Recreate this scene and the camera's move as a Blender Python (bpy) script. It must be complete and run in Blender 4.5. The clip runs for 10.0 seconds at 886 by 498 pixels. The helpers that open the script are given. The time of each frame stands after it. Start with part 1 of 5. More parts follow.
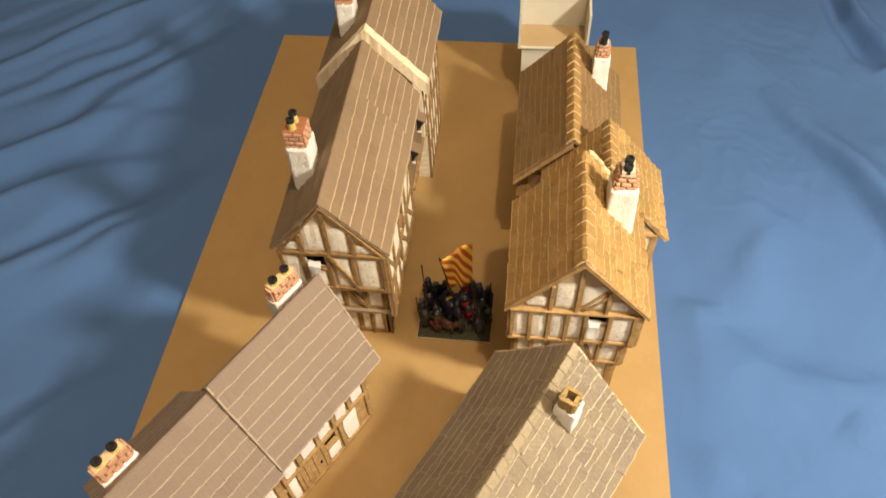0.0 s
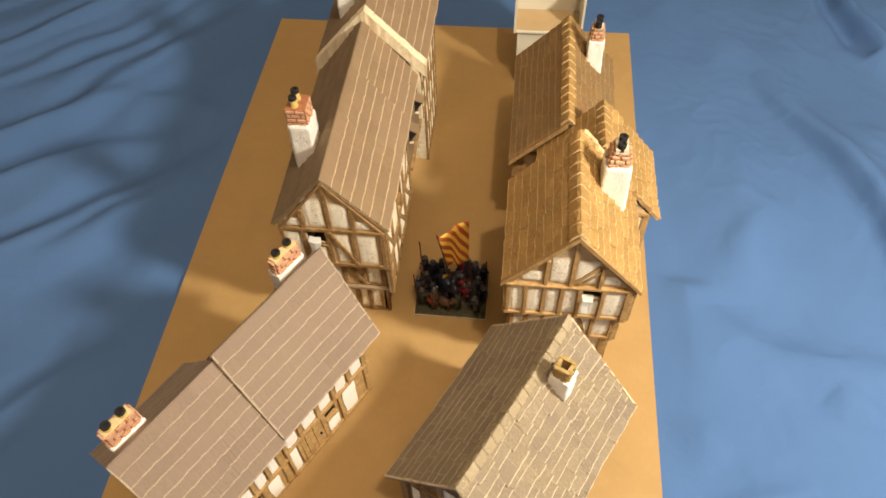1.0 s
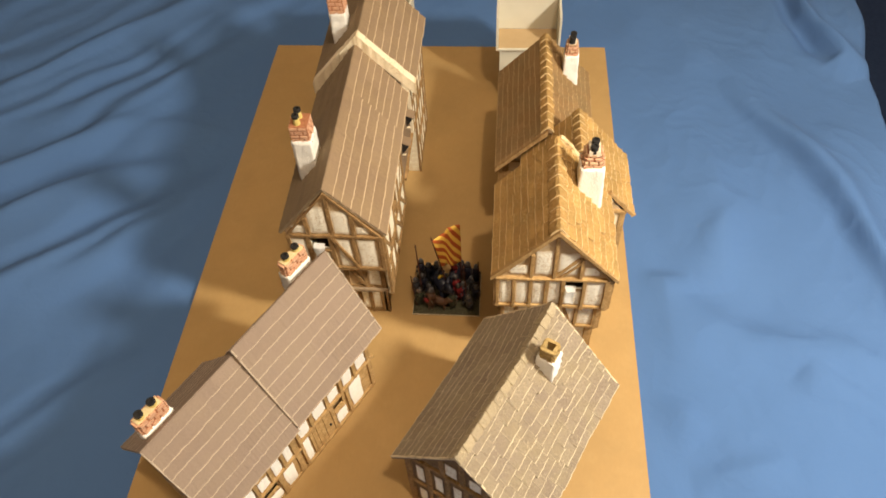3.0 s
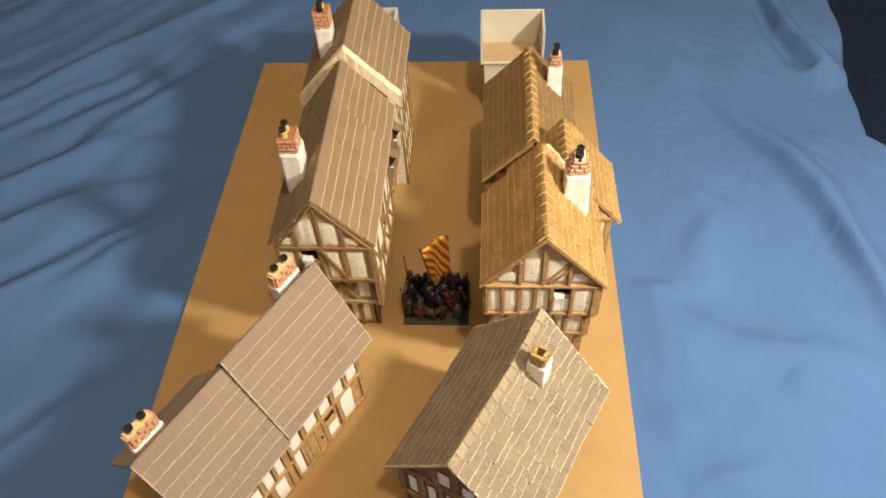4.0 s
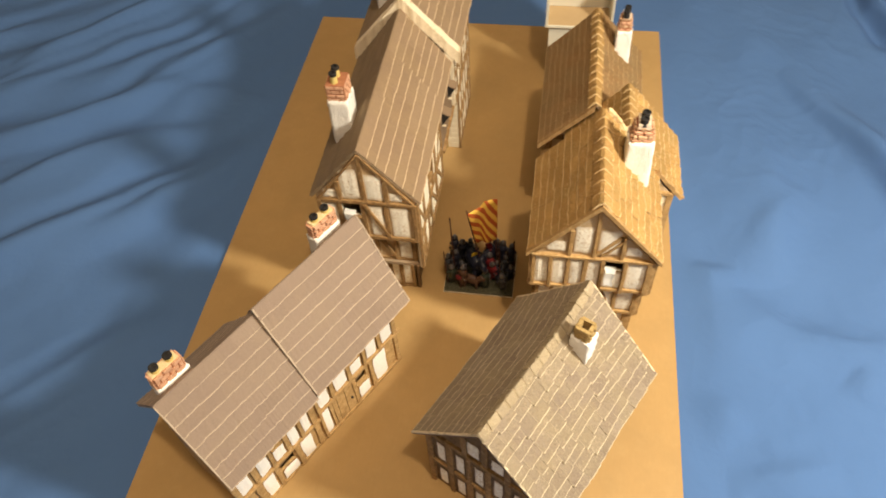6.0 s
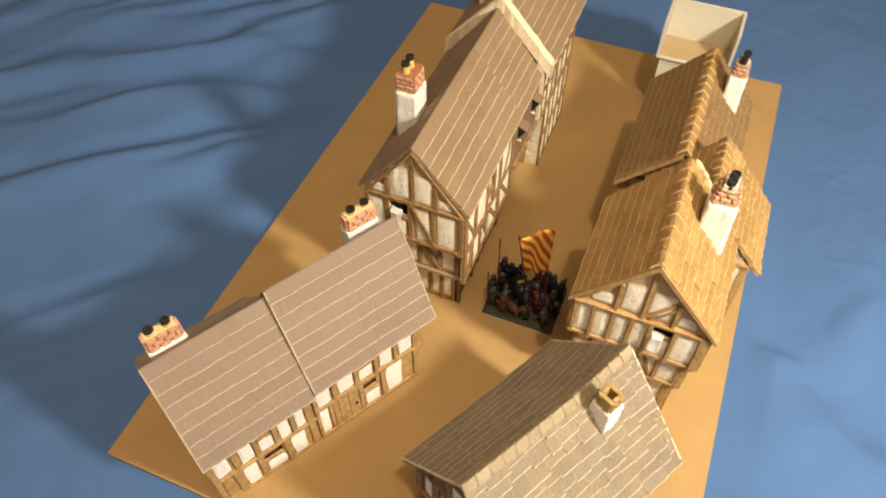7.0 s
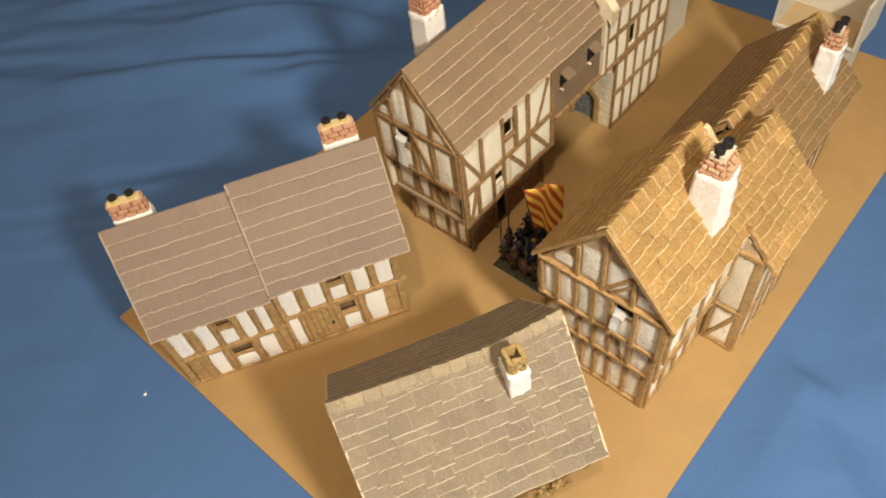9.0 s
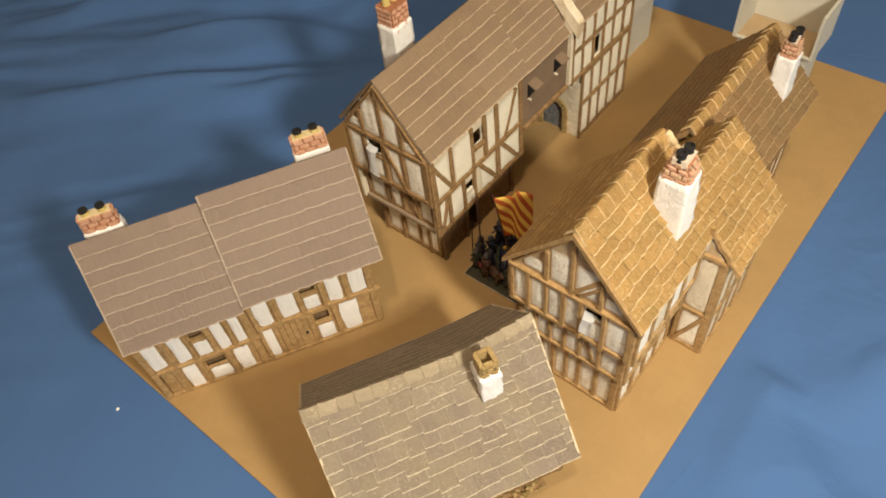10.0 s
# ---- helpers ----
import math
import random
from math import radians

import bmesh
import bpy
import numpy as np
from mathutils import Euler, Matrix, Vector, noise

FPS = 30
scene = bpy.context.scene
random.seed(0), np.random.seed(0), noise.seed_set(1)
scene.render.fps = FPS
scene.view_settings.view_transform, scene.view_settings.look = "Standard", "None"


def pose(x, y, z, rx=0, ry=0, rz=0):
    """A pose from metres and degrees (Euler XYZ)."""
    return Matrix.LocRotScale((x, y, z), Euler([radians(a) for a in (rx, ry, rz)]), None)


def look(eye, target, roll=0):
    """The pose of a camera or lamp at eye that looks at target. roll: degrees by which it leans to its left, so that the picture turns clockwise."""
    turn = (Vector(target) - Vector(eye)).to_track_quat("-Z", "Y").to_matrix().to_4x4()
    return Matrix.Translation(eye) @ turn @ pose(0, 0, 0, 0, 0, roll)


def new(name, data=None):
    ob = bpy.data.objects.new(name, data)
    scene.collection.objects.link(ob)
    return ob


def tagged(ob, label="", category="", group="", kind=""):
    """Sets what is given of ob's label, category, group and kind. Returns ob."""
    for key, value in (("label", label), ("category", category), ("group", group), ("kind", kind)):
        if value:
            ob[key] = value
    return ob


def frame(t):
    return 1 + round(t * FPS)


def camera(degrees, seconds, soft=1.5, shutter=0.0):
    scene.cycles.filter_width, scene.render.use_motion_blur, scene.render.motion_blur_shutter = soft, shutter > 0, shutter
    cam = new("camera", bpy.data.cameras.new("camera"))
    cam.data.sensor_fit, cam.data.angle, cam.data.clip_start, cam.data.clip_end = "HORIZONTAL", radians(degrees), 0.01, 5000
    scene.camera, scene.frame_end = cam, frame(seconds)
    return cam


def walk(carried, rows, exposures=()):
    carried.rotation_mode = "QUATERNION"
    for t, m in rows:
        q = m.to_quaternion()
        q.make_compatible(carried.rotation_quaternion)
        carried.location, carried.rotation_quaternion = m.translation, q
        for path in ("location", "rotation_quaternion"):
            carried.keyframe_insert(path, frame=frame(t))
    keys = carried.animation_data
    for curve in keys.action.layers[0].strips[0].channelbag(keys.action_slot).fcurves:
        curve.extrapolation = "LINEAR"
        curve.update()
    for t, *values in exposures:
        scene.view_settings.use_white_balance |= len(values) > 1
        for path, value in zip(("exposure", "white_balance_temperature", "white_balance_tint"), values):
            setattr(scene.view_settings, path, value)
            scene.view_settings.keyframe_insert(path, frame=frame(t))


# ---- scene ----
cam = camera(62.18, 10.0, soft=1.7, shutter=0.5)
PATH = [
    (0, (0.0789, -0.0865, 0.5220), (0.0222, 0.2715, 0.0439), -3.57),
    (0.5, (0.0809, -0.0943, 0.5202), (0.0275, 0.2593, 0.0384), -3.40),
    (1, (0.0762, -0.1028, 0.5258), (0.0270, 0.2504, 0.0433), -2.48),
    (1.5, (0.0765, -0.1203, 0.5359), (0.0245, 0.2282, 0.0503), -4.03),
    (2, (0.0829, -0.1286, 0.5464), (0.0330, 0.2195, 0.0603), -3.61),
    (3.5, (0.0830, -0.1471, 0.5554), (0.0384, 0.2287, 0.0898), -4.53),
    (4, (0.0839, -0.1492, 0.5527), (0.0450, 0.2294, 0.0889), -4.09),
    (4.5, (0.0843, -0.1488, 0.5516), (0.0410, 0.2263, 0.0853), -4.58),
    (5, (0.0862, -0.1463, 0.5501), (0.0350, 0.2240, 0.0808), -5.40),
    (5.5, (0.0807, -0.1482, 0.5398), (0.0250, 0.2175, 0.0674), -5.52),
    (7, (0.1019, -0.1024, 0.5023), (-0.0386, 0.2402, 0.0302), -0.12),
    (7.5, (0.1251, -0.0688, 0.4968), (-0.0358, 0.2368, 0.0061), 1.77),
    (8, (0.1942, -0.0420, 0.4603), (-0.0210, 0.2163, -0.0367), -1.12),
    (8.5, (0.2193, -0.0334, 0.4584), (-0.0418, 0.1987, -0.0294), -7.73),
    (9, (0.2317, -0.0337, 0.4621), (-0.0434, 0.2086, -0.0128), -10.02),
    (9.5, (0.2366, -0.0365, 0.4642), (-0.0379, 0.2161, -0.0057), -9.77),
    (10, (0.2381, -0.0369, 0.4640), (-0.0272, 0.2253, -0.0059), -8.34),
]
EXPOSURES = [(0, -0.03, 6500, 10), (2, 0.0, 6450, 10), (4.5, -0.02, 6400, 10), (7, 0.05, 6500, 10), (8, -0.10, 6230, 10), (10, -0.43, 6130, 10)]
walk(cam, [(t, look(eye, target, roll)) for t, eye, target, roll in PATH], EXPOSURES)

# ---- world and lamps ----
world = bpy.data.worlds.new("room")
scene.world = world
world.use_nodes = True
world.node_tree.nodes["Background"].inputs[0].default_value = (1.0, 0.76, 0.52, 1)
world.node_tree.nodes["Background"].inputs[1].default_value = 0.02


def lamp(name, eye, target, size, power, colour):
    data = bpy.data.lights.new(name, "AREA")
    data.shape, data.size, data.energy, data.color = "DISK", size, power, colour
    ob = new(name, data)
    ob.matrix_world = look(eye, target)
    return ob


# a desk lamp beside the board and the weaker room lamp high above it
lamp("desk_lamp", (0.56, 0.0, 0.615), (0.0, 0.28, 0.0), 0.080, 8.9, (1.0, 0.90, 0.72))
bulb = bpy.data.lights.new("room_lamp", "POINT")
bulb.shadow_soft_size, bulb.energy, bulb.color = 0.035, 45.0, (1.0, 0.78, 0.54)
new("room_lamp", bulb).location = (0.36, -0.27, 1.70)


# ---- materials ----
def material(name, rough=0.8, metal=0.0):
    m = bpy.data.materials.new(name)
    m.use_nodes = True
    b = m.node_tree.nodes["Principled BSDF"]
    b.inputs["Roughness"].default_value = rough
    b.inputs["Metallic"].default_value = metal
    b.inputs["Specular IOR Level"].default_value = 0.25
    return m, m.node_tree.nodes, m.node_tree.links, b


def rgb(c):
    return (*c, 1.0)


def noise_node(n, l, scale, detail=4.0, coords="Position", rough=0.6, stretch=None):
    """Noise at real-world size, laid through the whole place."""
    tc = n.new("ShaderNodeNewGeometry")
    tx = n.new("ShaderNodeTexNoise")
    tx.inputs["Scale"].default_value = scale
    tx.inputs["Detail"].default_value = detail
    tx.inputs["Roughness"].default_value = rough
    if stretch:
        mp = n.new("ShaderNodeMapping")
        mp.inputs["Scale"].default_value = stretch
        l.new(tc.outputs[coords], mp.inputs[0])
        l.new(mp.outputs[0], tx.inputs["Vector"])
    else:
        l.new(tc.outputs[coords], tx.inputs["Vector"])
    return tx.outputs["Fac"]


def ramp(n, l, fac, stops):
    r = n.new("ShaderNodeValToRGB")
    while len(r.color_ramp.elements) < len(stops):
        r.color_ramp.elements.new(0.5)
    for e, (p, c) in zip(r.color_ramp.elements, stops):
        e.position, e.color = p, rgb(c) if len(c) == 3 else c
    l.new(fac, r.inputs[0])
    return r.outputs[0]


def blend(n, l, fac, a, b, mode="MIX"):
    x = n.new("ShaderNodeMix")
    x.data_type, x.blend_type = "RGBA", mode
    for sock, v in ((x.inputs[0], fac), (x.inputs[6], a), (x.inputs[7], b)):
        if isinstance(v, (int, float)):
            sock.default_value = v
        elif isinstance(v, tuple):
            sock.default_value = rgb(v)
        else:
            l.new(v, sock)
    return x.outputs[2]


def maths(n, l, op, a, b=0.0, clamp=False):
    x = n.new("ShaderNodeMath")
    x.operation, x.use_clamp = op, clamp
    for sock, v in zip(x.inputs, (a, b)):
        if isinstance(v, (int, float)):
            sock.default_value = v
        else:
            l.new(v, sock)
    return x.outputs[0]


def bump(n, l, b, height, strength, distance):
    x = n.new("ShaderNodeBump")
    x.inputs["Strength"].default_value, x.inputs["Distance"].default_value = strength, distance
    l.new(height, x.inputs["Height"])
    l.new(x.outputs[0], b.inputs["Normal"])


def edge_mask(n, l, reach_x, reach_y, wobble=0.5):
    """1 at a piece's borders, 0 inside, frayed by noise; reach: fraction of the piece's size."""
    tc = n.new("ShaderNodeTexCoord")
    sep = n.new("ShaderNodeSeparateXYZ")
    l.new(tc.outputs["Generated"], sep.inputs[0])
    out = None
    for k, reach in ((0, reach_x), (1, reach_y)):
        if not reach:
            continue
        d = maths(n, l, "SUBTRACT", 0.5, maths(n, l, "ABSOLUTE", maths(n, l, "SUBTRACT", sep.outputs[k], 0.5)))
        m = maths(n, l, "SUBTRACT", 1.0, maths(n, l, "DIVIDE", d, reach), True)
        out = m if out is None else maths(n, l, "MAXIMUM", out, m)
    nz = noise_node(n, l, 900.0, 3.0)
    return maths(n, l, "MULTIPLY", out, maths(n, l, "ADD", 1.0 - wobble, maths(n, l, "MULTIPLY", nz, 2 * wobble)), True)


def mat_slate(name, dark, light, edge, edge_amount=0.8, mottle=(0.30, 0.30, 0.12), joint=0.6, rim=0.05, relief=0.0012, dry=0.15, speck=0.3, patch=0.28):
    """Painted leaf: each its own tone, blotched, dry-brushed, its lower edge and one side worn pale (by the leaf's UV: across, up from the edge)."""
    m, n, l, b = material(name, 0.85)
    info = n.new("ShaderNodeObjectInfo")
    c = ramp(n, l, info.outputs["Random"], [(0.0, dark), (0.55, tuple((p + q) / 2 for p, q in zip(dark, light))), (1.0, light)])
    c = blend(n, l, maths(n, l, "MULTIPLY", noise_node(n, l, 130.0, 4.0), speck), c, tuple(0.6 * v for v in dark))
    broad = ramp(n, l, noise_node(n, l, 45.0, 4.0), [(0.38, (0, 0, 0)), (0.66, (1, 1, 1))])
    c = blend(n, l, maths(n, l, "MULTIPLY", broad, patch), c, mottle)
    spots = ramp(n, l, noise_node(n, l, 420.0, 5.0), [(0.55, (0, 0, 0)), (0.72, (1, 1, 1))])
    c = blend(n, l, maths(n, l, "MULTIPLY", spots, speck), c, tuple(0.75 * v for v in mottle))
    where = ramp(n, l, noise_node(n, l, 70.0, 3.0), [(0.42, (0.15, 0.15, 0.15)), (0.66, (1, 1, 1))])
    brushed = ramp(n, l, noise_node(n, l, 620.0, 5.0, rough=0.7), [(0.53, (0, 0, 0)), (0.68, (1, 1, 1))])
    c = blend(n, l, maths(n, l, "MULTIPLY", maths(n, l, "MULTIPLY", brushed, where), dry), c, edge)
    tc = n.new("ShaderNodeTexCoord")
    sep = n.new("ShaderNodeSeparateXYZ")
    l.new(tc.outputs["UV"], sep.inputs[0])
    low = maths(n, l, "SUBTRACT", 1.0, maths(n, l, "DIVIDE", sep.outputs[1], rim), True)
    low = maths(n, l, "MULTIPLY", low, 1.9, True)
    side = maths(n, l, "SUBTRACT", 1.0, maths(n, l, "DIVIDE", sep.outputs[0], 0.05), True)
    worn = maths(n, l, "MAXIMUM", low, maths(n, l, "MULTIPLY", side, joint))
    fray = ramp(n, l, noise_node(n, l, 170.0, 4.0), [(0.34, (0.45, 0.45, 0.45)), (0.54, (1, 1, 1))])
    worn = maths(n, l, "MULTIPLY", maths(n, l, "MULTIPLY", worn, fray), edge_amount, True)
    c = blend(n, l, worn, c, edge)
    l.new(c, b.inputs["Base Color"])
    bump(n, l, b, noise_node(n, l, 480.0, 6.0, rough=0.68), 0.8, relief)
    return m


def mat_plaster(name, clean, wash, amount=0.7, edge=0.24, relief=0.9):
    m, n, l, b = material(name, 0.9)
    fine = ramp(n, l, noise_node(n, l, 520.0, 6.0, rough=0.75), [(0.47, (0, 0, 0)), (0.60, (1, 1, 1))])
    where = ramp(n, l, noise_node(n, l, 120.0, 4.0), [(0.40, (0.12, 0.12, 0.12)), (0.62, (1, 1, 1))])
    grime = maths(n, l, "MULTIPLY", fine, where)
    mask = maths(n, l, "MAXIMUM", maths(n, l, "MULTIPLY", grime, amount), maths(n, l, "MULTIPLY", edge_mask(n, l, edge, edge, 0.6), amount + 0.2))
    c = blend(n, l, mask, clean, wash)
    c = blend(n, l, maths(n, l, "MULTIPLY", noise_node(n, l, 60.0, 2.0), 0.25), c, tuple(0.8 * v for v in clean))
    l.new(c, b.inputs["Base Color"])
    bump(n, l, b, noise_node(n, l, 600.0, 5.0), relief, 0.0014)
    return m


def mat_rough(name, a, c2, scale=150.0, rough=0.8, bump_scale=500.0, depth=0.0005, stretch=None, fleck=None):
    m, n, l, b = material(name, rough)
    c = ramp(n, l, noise_node(n, l, scale, 5.0, stretch=stretch), [(0.3, a), (0.7, c2)])
    info = n.new("ShaderNodeObjectInfo")
    c = blend(n, l, maths(n, l, "MULTIPLY", info.outputs["Random"], 0.25), c, tuple(0.7 * v for v in a))
    if fleck:
        f = ramp(n, l, noise_node(n, l, scale * 3.1, 4.0), [(0.58, (0, 0, 0)), (0.68, (1, 1, 1))])
        c = blend(n, l, maths(n, l, "MULTIPLY", f, 0.7), c, fleck)
    l.new(c, b.inputs["Base Color"])
    bump(n, l, b, noise_node(n, l, bump_scale, 5.0, stretch=stretch), 0.8, depth)
    return m


SLATE_MAUVE = mat_slate("mauve_slate", (0.248, 0.186, 0.146), (0.278, 0.212, 0.168), (0.53, 0.43, 0.325), 0.66, (0.29, 0.225, 0.160), 0.0, 0.085, 0.0008, 0.12, 0.16, 0.35)
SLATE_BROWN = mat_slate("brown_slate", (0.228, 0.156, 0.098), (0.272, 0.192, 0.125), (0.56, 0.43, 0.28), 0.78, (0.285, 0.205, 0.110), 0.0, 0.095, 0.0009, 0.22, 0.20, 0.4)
# darker copy of the brown slate with fainter edges: unlit slopes' shade painted in
SLATE_SHADED = mat_slate("brown_slate_shaded", (0.200, 0.142, 0.088), (0.245, 0.178, 0.112), (0.36, 0.27, 0.165), 0.30, (0.25, 0.185, 0.105), 0.0, 0.04, 0.0009, 0.12, 0.35, 0.6)
SLATE_GREY = mat_slate("grey_slate", (0.262, 0.208, 0.158), (0.318, 0.258, 0.195), (0.70, 0.60, 0.44), 0.90, (0.36, 0.295, 0.175), 0.38, 0.060, 0.0024, 0.42, 0.34, 0.42)
SLATE_CREAM = mat_slate("cream_slate", (0.300, 0.240, 0.165), (0.430, 0.350, 0.235), (0.78, 0.66, 0.46), 0.85, (0.36, 0.29, 0.175), 0.6, 0.09, 0.0016, 0.6, 0.25, 0.5)
SLATE_PALE = mat_slate("pale_slate", (0.34, 0.27, 0.21), (0.42, 0.34, 0.27), (0.56, 0.46, 0.35), 0.6, (0.34, 0.28, 0.20), 0.3, 0.2)
SLATE_OCHRE = mat_slate("ochre_tile", (0.500, 0.290, 0.096), (0.690, 0.430, 0.158), (0.93, 0.72, 0.42), 0.95, (0.35, 0.230, 0.080), 0.16, 0.110, 0.0034, 0.65, 0.60, 0.65)
SLATE_RUST = mat_slate("rust_tile", (0.285, 0.166, 0.070), (0.385, 0.236, 0.104), (0.60, 0.43, 0.23), 0.85, (0.23, 0.165, 0.080), 0.20, 0.100, 0.0026, 0.45, 0.5, 0.6)
PLASTER_WHITE = mat_plaster("white_plaster", (0.95, 0.92, 0.86), (0.66, 0.52, 0.34), 0.16, 0.05, 0.45)
PLASTER_WORN = mat_plaster("worn_plaster", (0.99, 0.95, 0.83), (0.50, 0.32, 0.13), 0.74, 0.15, 0.3)
PLASTER_TAN = mat_plaster("tan_plaster", (0.88, 0.77, 0.57), (0.48, 0.34, 0.17), 0.5, 0.05)
PLASTER_CREAM = mat_plaster("cream_plaster", (0.95, 0.89, 0.72), (0.52, 0.37, 0.17), 0.26, 0.12)
RENDER_WHITE = mat_rough("white_render", (0.88, 0.85, 0.79), (0.97, 0.95, 0.91), 250.0, 0.9, 600.0, 0.0011)
WOOD = mat_rough("oak_beam", (0.195, 0.112, 0.044), (0.40, 0.245, 0.105), 220.0, 0.85, 900.0, 0.0005, fleck=(0.56, 0.41, 0.23))
WOOD_LIGHT = mat_rough("ochre_beam", (0.33, 0.198, 0.078), (0.56, 0.365, 0.160), 220.0, 0.85, 900.0, 0.0005, fleck=(0.64, 0.47, 0.25))
WOOD_DARK = mat_rough("dark_board", (0.16, 0.095, 0.045), (0.27, 0.17, 0.085), 200.0, 0.85, 900.0, 0.0005, fleck=(0.36, 0.26, 0.14))
INSIDE = mat_rough("bare_card", (0.30, 0.22, 0.14), (0.38, 0.28, 0.18), 60.0)
DARK = mat_rough("black_paint", (0.012, 0.011, 0.012), (0.03, 0.028, 0.026), 200.0, 0.6)
BRICK = mat_rough("brick", (0.56, 0.285, 0.165), (0.72, 0.45, 0.30), 240.0, 0.9, 700.0, 0.0005, fleck=(0.80, 0.64, 0.48))
CAP = mat_rough("yellow_mortar", (0.62, 0.50, 0.26), (0.74, 0.62, 0.38), 300.0, 0.95)
BRICK_BED = mat_rough("brick_bed", (0.30, 0.115, 0.055), (0.44, 0.20, 0.105), 300.0, 0.95)
BRICK_TAN = mat_rough("tan_brick", (0.50, 0.30, 0.17), (0.66, 0.46, 0.29), 260.0, 0.9, 700.0, 0.0006, fleck=(0.78, 0.60, 0.40))
BOARDING = mat_rough("brown_boarding", (0.205, 0.140, 0.088), (0.255, 0.180, 0.115), 90.0, 0.85, 700.0, 0.0004)
MORTAR = mat_rough("mortar", (0.68, 0.56, 0.42), (0.78, 0.68, 0.54), 300.0, 0.95)
STONE = mat_rough("yellow_stone", (0.34, 0.23, 0.085), (0.50, 0.36, 0.16), 200.0, 0.9, 500.0, 0.0008, fleck=(0.26, 0.17, 0.06))
TURF = mat_rough("dry_turf", (0.16, 0.11, 0.035), (0.30, 0.21, 0.075), 400.0, 0.95, 600.0, 0.001)
POT = mat_rough("yellow_pot", (0.55, 0.42, 0.12), (0.70, 0.56, 0.22), 200.0, 0.8)
GREYSTONE = mat_rough("grey_stone", (0.10, 0.11, 0.12), (0.30, 0.31, 0.32), 350.0, 0.8, 500.0, 0.0008)
CARD = mat_rough("grey_card", (0.60, 0.57, 0.47), (0.66, 0.63, 0.53), 30.0, 0.7, 300.0, 0.0001)
CARD_FLOOR = mat_rough("brown_card", (0.42, 0.30, 0.16), (0.48, 0.35, 0.20), 30.0, 0.8, 300.0, 0.0001)
PAPER = mat_rough("white_paper", (0.95, 0.95, 0.94), (0.98, 0.98, 0.97), 90.0, 0.7, 300.0, 0.0001)


def mat_board():
    m, n, l, b = material("hardboard", 0.55)
    c = ramp(n, l, noise_node(n, l, 9.0, 3.0), [(0.3, (0.398, 0.254, 0.102)), (0.7, (0.462, 0.296, 0.120))])
    stain = ramp(n, l, noise_node(n, l, 28.0, 5.0), [(0.45, (0, 0, 0)), (0.72, (1, 1, 1))])
    c = blend(n, l, maths(n, l, "MULTIPLY", stain, 0.34), c, (0.31, 0.205, 0.086))
    smear = ramp(n, l, noise_node(n, l, 75.0, 5.0, rough=0.7), [(0.50, (0, 0, 0)), (0.68, (1, 1, 1))])
    c = blend(n, l, maths(n, l, "MULTIPLY", smear, 0.22), c, (0.50, 0.345, 0.155))
    fib = noise_node(n, l, 420.0, 6.0, stretch=(1.0, 0.35, 1.0))
    c = blend(n, l, maths(n, l, "MULTIPLY", fib, 0.42), c, (0.31, 0.20, 0.085))
    l.new(c, b.inputs["Base Color"])
    b.inputs["Specular IOR Level"].default_value = 0.3
    bump(n, l, b, fib, 0.15, 0.0003)
    return m


def mat_cloth():
    m, n, l, b = material("blue_cotton", 0.92)
    c = ramp(n, l, noise_node(n, l, 3.0, 3.0), [(0.3, (0.0690, 0.148, 0.338)), (0.7, (0.0790, 0.165, 0.369))])
    w = n.new("ShaderNodeTexWave")
    w.inputs["Scale"].default_value = 500.0
    w.inputs["Distortion"].default_value = 1.0
    tc = n.new("ShaderNodeTexCoord")
    l.new(tc.outputs["Object"], w.inputs["Vector"])
    c = blend(n, l, maths(n, l, "MULTIPLY", w.outputs["Fac"], 0.12), c, (0.067, 0.128, 0.292))
    l.new(c, b.inputs["Base Color"])
    # fine crumples of a few millimetres over the weave
    crumple = maths(n, l, "ABSOLUTE", maths(n, l, "SUBTRACT", noise_node(n, l, 38.0, 3.0, rough=0.45), 0.5))
    relief = maths(n, l, "ADD", maths(n, l, "MULTIPLY", crumple, -6.0), maths(n, l, "MULTIPLY", noise_node(n, l, 900.0, 2.0), 0.3))
    bump(n, l, b, relief, 0.32, 0.0011)
    return m


BOARD, CLOTH = mat_board(), mat_cloth()


# ---- building blocks ----
def part(name, bm, mat, parent=None, label=""):
    bmesh.ops.recalc_face_normals(bm, faces=bm.faces)
    me = bpy.data.meshes.new(name)
    bm.to_mesh(me)
    bm.free()
    me.materials.append(mat)
    ob = new(name, me)
    ob.parent = parent
    return tagged(ob, label)


def piece(name, mesh, matrix, parent):
    ob = new(name, mesh)
    ob.parent = parent
    ob.matrix_local = matrix
    return ob


def thing(name, m, label, category, group=""):
    ob = new(name)
    ob.empty_display_size = 0.01
    ob.matrix_world = m
    return tagged(ob, label, category, group)


def cuboid(bm, lo, hi, m=None, jitter=0.0):
    vs = []
    for k in range(8):
        p = Vector((hi[0] if k & 1 else lo[0], hi[1] if k & 2 else lo[1], hi[2] if k & 4 else lo[2]))
        if jitter:
            p += Vector([random.uniform(-jitter, jitter) for _ in range(3)])
        vs.append(bm.verts.new(m @ p if m else p))
    for f in ((0, 2, 3, 1), (4, 5, 7, 6), (0, 1, 5, 4), (2, 6, 7, 3), (0, 4, 6, 2), (1, 3, 7, 5)):
        bm.faces.new([vs[i] for i in f])
    return vs


